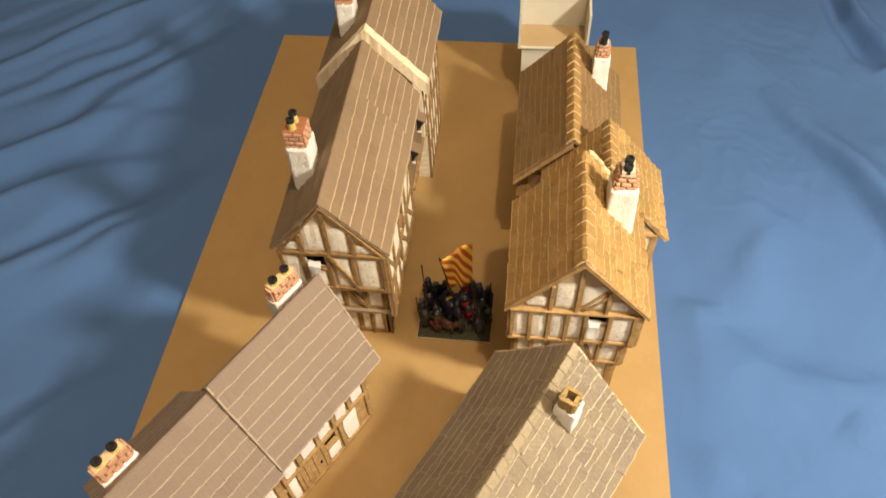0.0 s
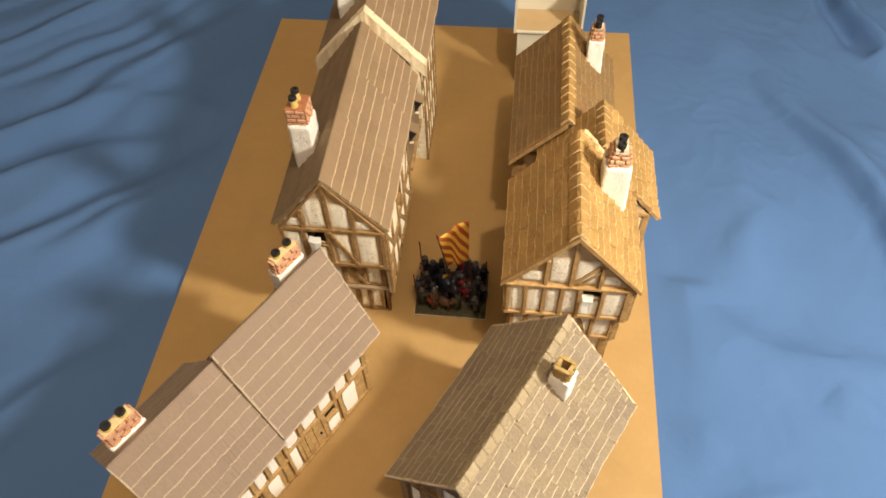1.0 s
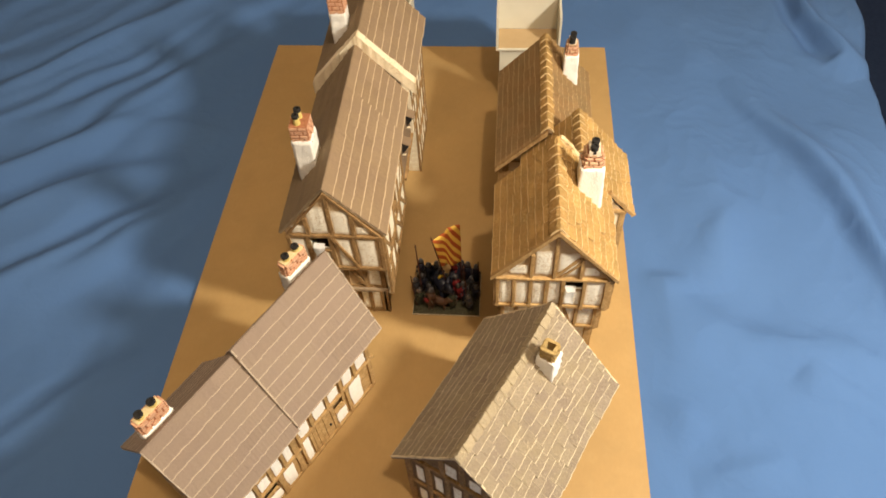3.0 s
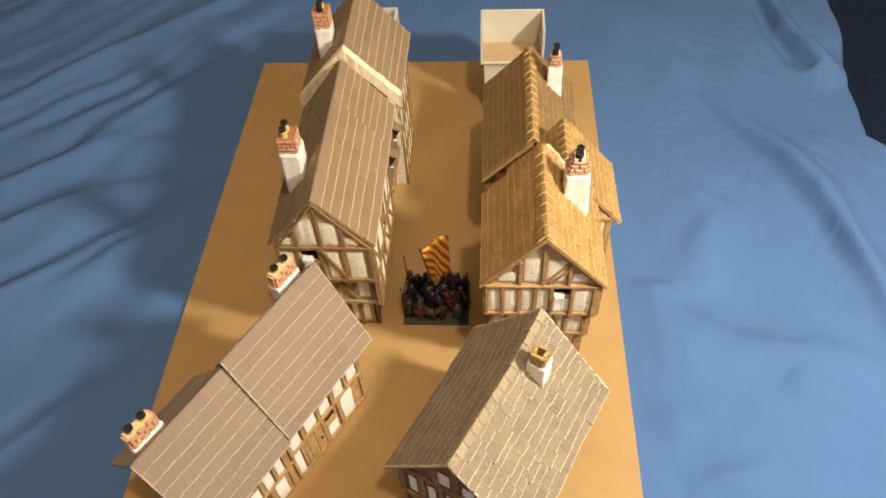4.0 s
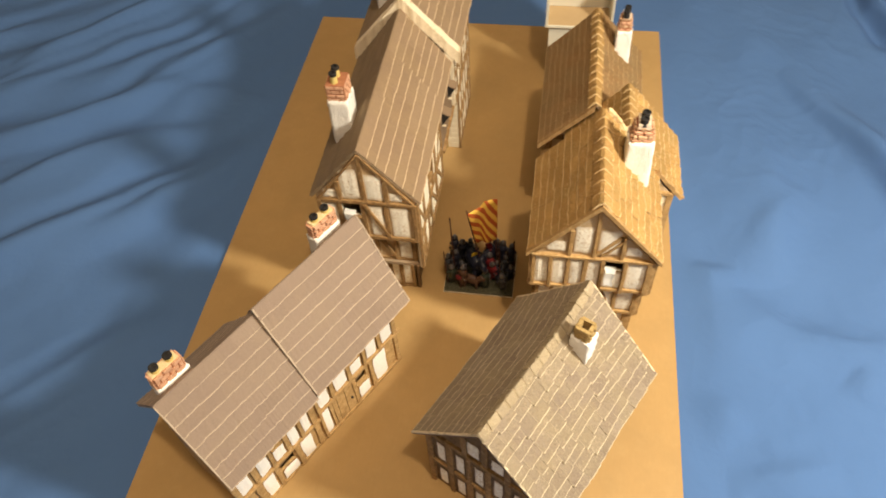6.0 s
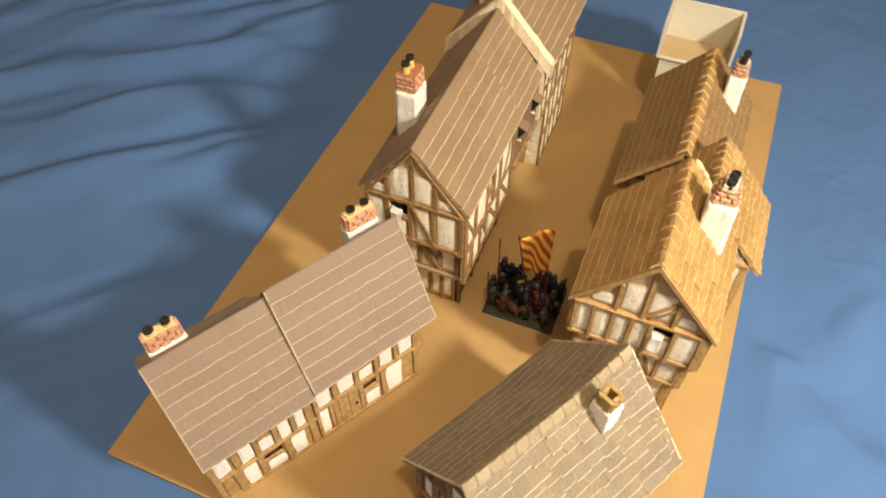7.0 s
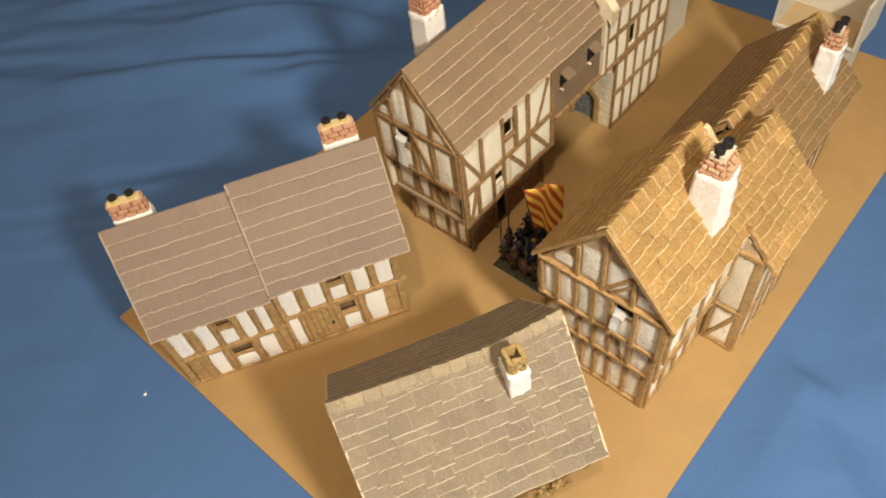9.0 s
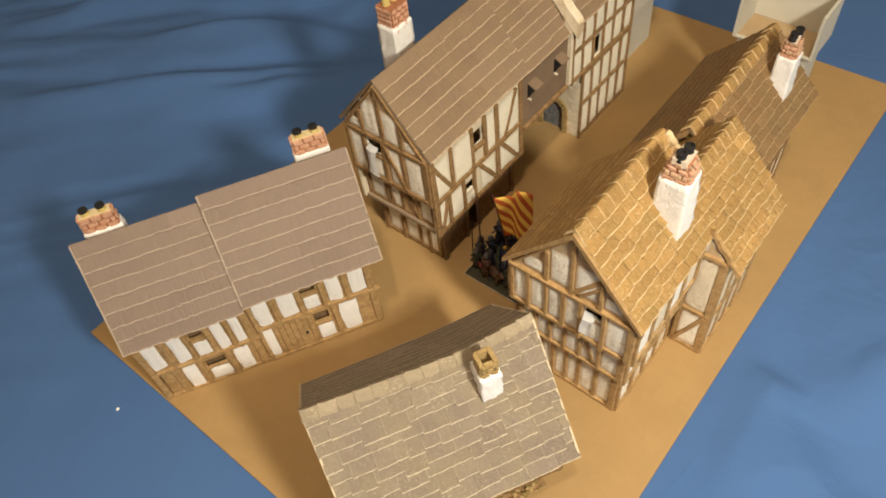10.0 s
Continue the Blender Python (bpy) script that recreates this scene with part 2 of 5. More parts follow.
def prism(bm, pts, off):
    a = [bm.verts.new(p) for p in pts]
    b = [bm.verts.new(Vector(p) + Vector(off)) for p in pts]
    bm.faces.new(a)
    bm.faces.new(b[::-1])
    for i in range(len(a)):
        j = (i + 1) % len(a)
        bm.faces.new((a[i], a[j], b[j], b[i]))


def tube(bm, rings, sides=14, centre=(0, 0)):
    """rings: (radius, z) from the bottom up; a closed turned shape."""
    loops = []
    for r, z in rings:
        loops.append([bm.verts.new((centre[0] + r * math.cos(2 * math.pi * k / sides), centre[1] + r * math.sin(2 * math.pi * k / sides), z)) for k in range(sides)])
    for a, b in zip(loops, loops[1:]):
        for k in range(sides):
            j = (k + 1) % sides
            bm.faces.new((a[k], a[j], b[j], b[k]))
    bm.faces.new(loops[0][::-1])
    bm.faces.new(loops[-1])


def unit_mesh(name, mat, build):
    bm = bmesh.new()
    build(bm)
    bmesh.ops.recalc_face_normals(bm, faces=bm.faces)
    me = bpy.data.meshes.new(name)
    bm.to_mesh(me)
    bm.free()
    me.materials.append(mat)
    return me


def slate_shape(bm, cols=5, wobble=0.026):
    """A thin uneven leaf: x along the row, y up the slope, z outwards, each 0 to 1; its lower edge is thick. UV: across, and up from its own edge."""
    lo = [random.uniform(-wobble, wobble) for _ in range(cols)]
    if cols > 9:
        # each slate of a strip hangs a little higher or lower than the next
        k = 0
        while k < cols:
            run, level = random.choice((2, 3, 3, 4)), random.uniform(-0.028, 0.028)
            lo[k:k + run] = [v + level for v in lo[k:k + run]]
            k += run
    place = {}

    def vert(x, y, z, u, v):
        p = bm.verts.new((x, y, z))
        place[p] = (u, v)
        return p

    tops, bots = [], []
    for k in range(cols):
        u = k / (cols - 1)
        h = random.uniform(0.85, 1.15)
        tops.append((vert(u, lo[k], h, u, 0.0), vert(u, 1, 0.05, u, 1.0), vert(u, lo[k] + 0.13, 0.72 * h, u, 0.13)))
        bots.append((vert(u, lo[k], -0.1, u, 0.0), vert(u, 1, -0.2, u, 1.0)))
    for k in range(cols - 1):
        a, b, c, d = tops[k], tops[k + 1], bots[k], bots[k + 1]
        bm.faces.new((a[0], b[0], b[2], a[2]))
        bm.faces.new((a[2], b[2], b[1], a[1]))
        bm.faces.new((c[0], a[0], b[0], d[0])[::-1])
        bm.faces.new((c[1], d[1], b[1], a[1]))
    bm.faces.new((bots[0][0], bots[0][1], tops[0][1], tops[0][2], tops[0][0]))
    bm.faces.new((bots[-1][0], tops[-1][0], tops[-1][2], tops[-1][1], bots[-1][1]))
    lay = bm.loops.layers.uv.new("UVMap")
    for f in bm.faces:
        for lp in f.loops:
            lp[lay].uv = place[lp.vert]


def tile_shape(bm, cols=6):
    """A hand-modelled tile with a rolled lower edge, thickest a little way up; UV as for the leaf."""
    lo = [random.uniform(-0.045, 0.045) for _ in range(cols)]
    place, lines = {}, []
    for k in range(cols):
        u = k / (cols - 1)
        h = random.uniform(0.8, 1.2) * (0.82 if k in (0, cols - 1) else 1.0)
        line = []
        for y, z, v in ((lo[k] + 0.02, -0.1, 0.0), (lo[k], 0.35 * h, 0.0), (lo[k] + 0.035, 0.85 * h, 0.01), (lo[k] + 0.10, h, 0.055), (lo[k] + 0.34, 0.66 * h, 0.34), (1.0, 0.05, 1.0), (1.0, -0.2, 1.0)):
            p = bm.verts.new((u, y, z))
            place[p] = (u, v)
            line.append(p)
        lines.append(line)
    for a, b in zip(lines, lines[1:]):
        for k in range(6):
            f = bm.faces.new((a[k], b[k], b[k + 1], a[k + 1]))
            f.smooth = 0 < k < 5
    bm.faces.new(lines[0])
    bm.faces.new(lines[-1][::-1])
    lay = bm.loops.layers.uv.new("UVMap")
    for f in bm.faces:
        for lp in f.loops:
            lp[lay].uv = place[lp.vert]


def strip_shape(bm):
    """A long strip of slates cut from one card, its lower edge nibbled along the whole length."""
    slate_shape(bm, 33, 0.016)


def beam_shape(bm):
    """A hewn timber, x from 0 to 1, y and z from -0.5 to 0.5 and 0 to 1."""
    rings = []
    for k in range(5):
        x = k / 4
        w = random.uniform(0.42, 0.55)
        o = random.uniform(-0.06, 0.06)
        h = random.uniform(0.85, 1.1)
        rings.append([bm.verts.new((x, o + y, z)) for y, z in ((-w, 0), (-w, 0.90 * h), (-0.82 * w, h), (0.82 * w, h), (w, 0.90 * h), (w, 0))])
    for a, b in zip(rings, rings[1:]):
        for k in range(6):
            j = (k + 1) % 6
            bm.faces.new((a[k], a[j], b[j], b[k]))
    bm.faces.new(rings[0])
    bm.faces.new(rings[-1][::-1])


def panel_shape(bm):
    """A pat of plaster, x and y from 0 to 1, z swelling from 0 to about 1."""
    n = 5
    g = [[None] * n for _ in range(n)]
    for i in range(n):
        for j in range(n):
            border = i in (0, n - 1) or j in (0, n - 1)
            corner = i in (0, n - 1) and j in (0, n - 1)
            u, v = i / (n - 1), j / (n - 1)
            if border:
                u += random.uniform(-0.04, 0.04) + (0.06 * (0.5 - u) if corner else 0)
                v += random.uniform(-0.04, 0.04) + (0.06 * (0.5 - v) if corner else 0)
            g[i][j] = bm.verts.new((u, v, random.uniform(0.35, 0.6) if border else random.uniform(0.75, 1.1)))
    for i in range(n - 1):
        for j in range(n - 1):
            bm.faces.new((g[i][j], g[i + 1][j], g[i + 1][j + 1], g[i][j + 1]))


SLATES = {m.name: [unit_mesh("slate", m, strip_shape if m in (SLATE_MAUVE, SLATE_BROWN, SLATE_SHADED) else tile_shape if m in (SLATE_OCHRE, SLATE_RUST) else slate_shape) for _ in range(8)] for m in (SLATE_MAUVE, SLATE_BROWN, SLATE_SHADED, SLATE_GREY, SLATE_OCHRE, SLATE_RUST)}
BEAMS = {m.name: [unit_mesh("beam", m, beam_shape) for _ in range(6)] for m in (WOOD, WOOD_LIGHT, WOOD_DARK)}
PANELS = {m.name: [unit_mesh("plaster_panel", m, panel_shape) for _ in range(6)] for m in (PLASTER_WHITE, PLASTER_WORN, PLASTER_CREAM, PLASTER_TAN)}


def wall(house, origin, along, poly_top, z0, z1, length, openings, mat, thick=0.002, name="wall"):
    """A wall in the house's frame from origin along a direction; outward is to the right of it. Openings (u0, z0, u1, z1) go through.
    poly_top: gable apex (u, z) or None. Returns the wall and its frame (x along, y up, z outwards)."""
    ax = Vector(along).normalized()
    out = ax.cross(Vector((0, 0, 1)))
    frame3 = Matrix((ax, Vector((0, 0, 1)), out)).transposed().to_4x4()
    frame3.translation = Vector(origin)
    us = sorted({0.0, length, *(v for o in openings for v in (o[0], o[2]))})
    zs = sorted({z0, z1, *(v for o in openings for v in (o[1], o[3]))})
    bm = bmesh.new()

    def solid(a, b):
        if not (0 <= a < len(us) - 1 and 0 <= b < len(zs) - 1):
            return False
        u, z = (us[a] + us[a + 1]) / 2, (zs[b] + zs[b + 1]) / 2
        return not any(o[0] < u < o[2] and o[1] < z < o[3] for o in openings)

    def quad(*ps):
        bm.faces.new([bm.verts.new(frame3 @ Vector(p)) for p in ps])

    for a in range(len(us) - 1):
        for b in range(len(zs) - 1):
            if not solid(a, b):
                continue
            u, v, p, q = us[a], us[a + 1], zs[b], zs[b + 1]
            quad((u, p, 0), (v, p, 0), (v, q, 0), (u, q, 0))
            quad((u, p, -thick), (u, q, -thick), (v, q, -thick), (v, p, -thick))
            if not solid(a - 1, b):
                quad((u, p, 0), (u, q, 0), (u, q, -thick), (u, p, -thick))
            if not solid(a + 1, b):
                quad((v, p, 0), (v, p, -thick), (v, q, -thick), (v, q, 0))
            if not solid(a, b - 1):
                quad((u, p, 0), (u, p, -thick), (v, p, -thick), (v, p, 0))
            if not solid(a, b + 1) and not (poly_top and b == len(zs) - 2):
                quad((u, q, 0), (v, q, 0), (v, q, -thick), (u, q, -thick))
    if poly_top:
        pts = [(0, z1), (length, z1), poly_top]
        prism(bm, [frame3 @ Vector((u, z, 0)) for u, z in pts], -thick * out)
    bmesh.ops.remove_doubles(bm, verts=bm.verts, dist=1e-6)
    ob = part(name, bm, mat, house)
    return ob, frame3


def beams(w, f, rows, mat=WOOD, width=0.0032, proud=0.0023):
    """rows: (u0, z0, u1, z1[, width]) on a wall."""
    for u0, z0, u1, z1, *own in rows:
        a, b = Vector((u0, z0, 0)), Vector((u1, z1, 0))
        d = b - a
        turn = Matrix.Rotation(math.atan2(d.y, d.x), 4, "Z")
        k = own[0] if own else width * random.uniform(0.85, 1.15)
        lift = random.uniform(0.85, 1.2) * proud
        piece("beam", random.choice(BEAMS[mat.name]), f @ Matrix.Translation((a.x, a.y, -0.0004)) @ turn @ Matrix.Diagonal((d.length, k, lift, 1)), w)


def panels(w, f, rows, mat, swell=0.0009):
    """rows: (u0, z0, u1, z1) filled with plaster."""
    for u0, z0, u1, z1 in rows:
        piece("plaster_panel", random.choice(PANELS[mat.name]), f @ Matrix.Translation((u0, z0, 0.0002)) @ Matrix.Diagonal((u1 - u0, z1 - z0, swell, 1)), w)


def roof_slope(house, ridge_a, ridge_b, eave_a, eave_b, rows, mat, per_row, label="", thick=0.0011, sag=None, stagger=0.12, step=0.0012):
    """A roof side of overlapping leaves between the ridge's and the eave's ends (a to b along the row). sag: drop along the row (0 to 1)."""
    ra, rb, ea, eb = (Vector(p) for p in (ridge_a, ridge_b, eave_a, eave_b))
    drop = sag or (lambda u: 0.0)
    out = (rb - ra).cross(ra - ea).normalized()
    if out.z < 0:
        out = -out

    def at(u, v):
        p = (ea.lerp(eb, u)).lerp(ra.lerp(rb, u), v)
        p.z -= drop(u) * (0.35 + 0.65 * v)
        return p

    bm = bmesh.new()
    n = 12 if sag else 2
    for k in range(n):
        u, v = k / n, (k + 1) / n
        prism(bm, [at(u, 0), at(v, 0), at(v, 1), at(u, 1)], -thick * out)
    bmesh.ops.remove_doubles(bm, verts=bm.verts, dist=1e-6)
    single = mat in (SLATE_GREY, SLATE_OCHRE, SLATE_RUST)
    slope = part("roof_slope", bm, BOARDING if single else mat, house, label)
    for r in range(rows):
        v0, v1 = r / rows, min(1.0, (r + 1.25) / rows)
        cuts = [0.0]
        while cuts[-1] < 1.0:
            cuts.append(cuts[-1] + random.uniform(0.55, 1.45) / per_row)
        if 1.0 - cuts[-2] < 0.35 / per_row and len(cuts) > 2:
            cuts.pop(-2)
        cuts[-1] = 1.0
        for a, b in zip(cuts, cuts[1:]):
            low = v0 + random.uniform(-stagger, stagger) * (0.25 if r == 0 else 1.0) / rows
            low = max(low, -0.012)
            if single:
                gap = (0.008 if mat is SLATE_GREY else 0.014) / per_row
                a, b = a + gap * random.uniform(0.2, 1.0), b - gap * random.uniform(0.2, 1.0)
            p, q = at(a, low), at(b, low)
            top = at(a, v1)
            ex, ey = q - p, top - p
            nz = ex.cross(ey).normalized()
            if nz.dot(out) < 0:
                nz = -nz
            m = Matrix((ex, ey, nz * step * random.uniform(0.8, 1.3))).transposed().to_4x4()
            m.translation = p + nz * (0.0003 + 0.00008 * random.random())
            piece("slate", random.choice(SLATES[mat.name]), m, slope)
    return slope


def verge_strip(slope, ridge, eave, wide, mat, high=0.00145):
    """A narrow worn strip along the end of a roof side; wide: its offset along the ridge."""
    a, b = Vector(eave), Vector(ridge)
    off = Vector((0, wide, 0))
    out = (b - a).cross(off).normalized()
    out = out if out.z > 0 else -out
    bm = bmesh.new()
    n = 14
    rings = []
    for k in range(n + 1):
        p = a.lerp(b, k / n)
        w, up = off * random.uniform(0.7, 1.2), out * random.uniform(0.76, 1.24) * high
        rings.append([bm.verts.new(v) for v in (p, p + w, p + w + up, p + up)])
    for p, q in zip(rings, rings[1:]):
        for k in range(4):
            m = (k + 1) % 4
            bm.faces.new((p[k], p[m], q[m], q[k]))
    bm.faces.new(rings[0])
    bm.faces.new(rings[-1][::-1])
    part("verge_strip", bm, mat, slope)


def ridge_tiles(house, a, b, count, mat_name, width, drop, sag=None):
    """Bent cap tiles along a ridge, each a folded leaf of its own."""
    a, b = Vector(a), Vector(b)
    side = (b - a).normalized().cross(Vector((0, 0, 1)))
    mats = {m.name: m for m in (SLATE_CREAM, SLATE_OCHRE, SLATE_RUST)}

    def shape(bm):
        prof = [(-1.0, -drop), (-0.75, -drop * 0.62), (-0.3, -0.0006), (0.0, 0.0007), (0.3, -0.0006), (0.75, -drop * 0.62), (1.0, -drop)]
        rings = []
        for u, lift in ((0.0, 0.0007), (0.07, 0.0013), (0.30, 0.0008), (0.97, 0.0)):
            rings.append([bm.verts.new((x * width + random.uniform(-0.0004, 0.0004), u, z + lift)) for x, z in prof])
        inner = [[bm.verts.new((v.co.x * 0.9, v.co.y, v.co.z - 0.0015)) for v in (rings[0], rings[-1])[k]] for k in range(2)]
        for p, q in zip(rings, rings[1:]):
            for k in range(6):
                bm.faces.new((p[k], p[k + 1], q[k + 1], q[k]))
        for p, q in ((rings[0], inner[0]), (inner[1], rings[-1])):
            for k in range(6):
                bm.faces.new((p[k], q[k], q[k + 1], p[k + 1]))
        lay = bm.loops.layers.uv.new("UVMap")
        for f in bm.faces:
            for lp in f.loops:
                lp[lay].uv = (0.5 + lp.vert.co.x / (2.1 * width), 0.06 + 1.2 * lp.vert.co.y)

    meshes = [unit_mesh("ridge_tile", mats[mat_name], shape) for _ in range(4)]
    for k in range(count):
        u0, u1 = k / count, (k + 1.05) / count
        p, q = a.lerp(b, u0), a.lerp(b, min(u1, 1.0))
        if sag:
            p.z -= sag(u0)
            q.z -= sag(min(u1, 1.0))
        d = q - p
        up = side.cross(d).normalized()
        m = Matrix((side, d, up)).transposed().to_4x4()
        m.translation = p + Vector((0, 0, 0.0008))
        piece("ridge_tile", random.choice(meshes), m, house)


def brick_ring(owner, lo, hi, z0, rows, mat, per_x, per_y, height, proud=0.0006, rough=0.07, first=0):
    """Courses of single bricks round a square stack."""
    me = unit_mesh("brick", mat, lambda bm: cuboid(bm, (0, 0, 0), (1, 1, 1), jitter=rough))
    for r in range(first, first + rows):
        z = z0 + (r - first) * height
        for axis in (0, 1):
            count = per_x if axis == 0 else per_y
            span = (hi[axis] - lo[axis]) / count
            for side in (0, 1):
                for k in range(count + (r % 2)):
                    a = lo[axis] + (k - 0.5 * (r % 2)) * span
                    b = min(a + span, hi[axis])
                    a = max(a, lo[axis])
                    if b - a < 0.15 * span:
                        continue
                    other = (lo, hi)[side][1 - axis]
                    depth = random.uniform(0.7, 1.4) * proud
                    o = other - depth if side == 0 else other - 0.0008
                    p = Vector((a + 0.0006, o, z + 0.0006)) if axis == 0 else Vector((o, a + 0.0006, z + 0.0006))
                    s = (b - a - 0.0012, depth + 0.0008, height - 0.0012) if axis == 0 else (depth + 0.0008, b - a - 0.0012, height - 0.0012)
                    piece("brick", me, Matrix.Translation(p) @ Matrix.Diagonal((*s, 1)), owner)


def pot(house, x, y, z, r=0.0026, h=0.008, body=None):
    bm = bmesh.new()
    tube(bm, [(r * 1.1, z - 0.001), (r, z + 0.2 * h), (r * 0.9, z + 0.66 * h)], 12, (x, y))
    p = part("chimney_pot", bm, body or POT, house, "yellow clay chimney pot" if body is None else "black chimney pot")
    bm = bmesh.new()
    tube(bm, [(r * 0.92, z + 0.66 * h), (r * 1.08, z + 0.70 * h), (r * 1.08, z + h * 0.96), (r * 0.8, z + h), (r * 0.6, z + h), (r * 0.55, z + 0.8 * h)], 12, (x, y))
    part("pot_rim", bm, DARK, p, "black sooty rim")


def stack(house, x, y, sx, sy, z0, z1, mat, label="", taper=0.0, name="chimney_shaft"):
    """A roughly plastered block with soft uneven faces."""
    bm = bmesh.new()
    n, hgt = 8, 16
    for face in range(4):
        grid = []
        for j in range(hgt + 1):
            row = []
            z = z0 + (z1 - z0) * j / hgt
            k = 1.0 - taper * j / hgt
            for i in range(n + 1):
                s = (i / n - 0.5)
                u, v = {0: (s, -0.5), 1: (0.5, s), 2: (-s, 0.5), 3: (-0.5, -s)}[face]
                q = Vector((x + u * sx * k, y + v * sy * k, z))
                w = noise.noise_vector(q * 330.0) * 0.0009
                row.append(bm.verts.new(q + w))
            grid.append(row)
        for j in range(hgt):
            for i in range(n):
                bm.faces.new((grid[j][i], grid[j][i + 1], grid[j + 1][i + 1], grid[j + 1][i]))
    bmesh.ops.remove_doubles(bm, verts=bm.verts, dist=1e-5)
    bmesh.ops.contextual_create(bm, geom=[e for e in bm.edges if e.is_boundary and e.verts[0].co.z > (z0 + z1) / 2])
    ob = part(name, bm, mat, house, label)
    for p in ob.data.polygons:
        p.use_smooth = True
    return ob

# ---- board and cloth ----
def build_board():
    bm = bmesh.new()
    cuboid(bm, (-0.2, 0.0, -0.004), (0.2, 0.6, 0.0))
    bmesh.ops.bevel(bm, geom=list(bm.edges), offset=0.0005, segments=2, affect="EDGES")
    ob = part("ground_board", bm, BOARD)
    tagged(ob, "brown hardboard sheet lying on the blue cloth", "board", kind="structure")


# creases of the sheet: width, height, then the plan points it runs through
FOLDS = (
    (0.030, 0.010, ((-0.62, 0.36), (-0.499, 0.491), (-0.373, 0.642), (-0.30, 0.78))),
    (0.021, 0.006, ((-0.60, 0.40), (-0.479, 0.447), (-0.373, 0.506), (-0.286, 0.538))),
    (0.021, 0.007, ((-0.54, 0.29), (-0.446, 0.372), (-0.352, 0.446), (-0.206, 0.446))),
    (0.025, 0.009, ((-0.56, 0.17), (-0.412, 0.295), (-0.343, 0.354), (-0.262, 0.399))),
    (0.026, 0.006, ((-0.50, 0.12), (-0.381, 0.226), (-0.318, 0.281))),
    (0.020, 0.003, ((-0.303, 0.072), (-0.261, 0.134), (-0.242, 0.24))),
    (0.020, 0.006, ((-0.66, 0.15), (-0.474, 0.262), (-0.350, 0.355))),
    (0.018, 0.005, ((-0.70, 0.02), (-0.497, 0.129), (-0.365, 0.254))),
    (0.030, 0.007, ((0.452, 0.060), (0.440, 0.227), (0.431, 0.302), (0.415, 0.367), (0.388, 0.442), (0.335, 0.555), (0.296, 0.618), (0.248, 0.698), (0.19, 0.790))),
    (0.0120, 0.0125, ((0.460, 0.060), (0.437, 0.227), (0.434, 0.267), (0.427, 0.302), (0.418, 0.345), (0.404, 0.385), (0.385, 0.428), (0.358, 0.480), (0.331, 0.545))),
    (0.017, 0.016, ((0.425, 0.80), (0.452, 0.640), (0.474, 0.590), (0.492, 0.560))),
    (0.0095, -0.017, ((0.418, 0.78), (0.432, 0.660), (0.448, 0.610), (0.462, 0.578))),
    (0.026, 0.006, ((0.245, 0.560), (0.285, 0.431), (0.293, 0.361), (0.281, 0.288), (0.283, 0.255))),
    (0.013, 0.0030, ((0.275, 0.283), (0.281, 0.312), (0.304, 0.340), (0.328, 0.372))),
    (0.020, 0.0065, ((0.200, 0.265), (0.252, 0.230), (0.288, 0.204), (0.336, 0.194), (0.382, 0.187), (0.43, 0.175))),
    (0.013, 0.004, ((0.335, 0.172), (0.346, 0.163), (0.377, 0.144), (0.40, 0.125))),
    (0.012, 0.004, ((0.200, 0.146), (0.236, 0.127), (0.252, 0.108))),
    (0.012, 0.0035, ((0.232, 0.078), (0.269, 0.083), (0.310, 0.092))),
    (0.010, 0.003, ((0.206, 0.262), (0.232, 0.256), (0.262, 0.262))),
)


def waves(x, y, seed, wide, count=7):
    """A smooth random field of about that wavelength, between -1 and 1."""
    r = random.Random(seed)
    z = 0.0
    for _ in range(count):
        a, k, p = r.uniform(0, math.pi), 2 * math.pi / (wide * r.uniform(0.7, 1.6)), r.uniform(0, 6.28)
        z = z + np.sin((x * math.cos(a) + y * math.sin(a)) * k + p)
    return z / count ** 0.5 * 0.75


def crease(x, y):
    """Rounded folds along the lines above, one flank steeper than the other."""
    total = np.zeros_like(x)
    for n, (wide, high, line) in enumerate(FOLDS):
        sway = min(0.010, 0.35 * wide)
        wx, wy = x + sway * waves(x, y, 40 + n, 0.16), y + sway * waves(x, y, 60 + n, 0.16)
        best, side, run = np.full_like(x, 9.0), np.zeros_like(x), np.zeros_like(x)
        for k, ((ax, ay), (bx, by)) in enumerate(zip(line, line[1:])):
            dx, dy = bx - ax, by - ay
            t = np.clip(((wx - ax) * dx + (wy - ay) * dy) / (dx * dx + dy * dy), 0, 1)
            px, py = wx - ax - t * dx, wy - ay - t * dy
            d = np.hypot(px, py)
            near = d < best
            best = np.where(near, d, best)
            side = np.where(near, np.sign(dx * py - dy * px) * d, side)
            run = np.where(near, (k + t) / (len(line) - 1), run)
        taper = np.sin(np.pi * np.clip(run, 0, 1)) ** 0.7
        s = side / wide
        total += high * taper * np.where(s > 0, np.exp(-1.5 * s * s), np.exp(-0.45 * s * s))
    return total


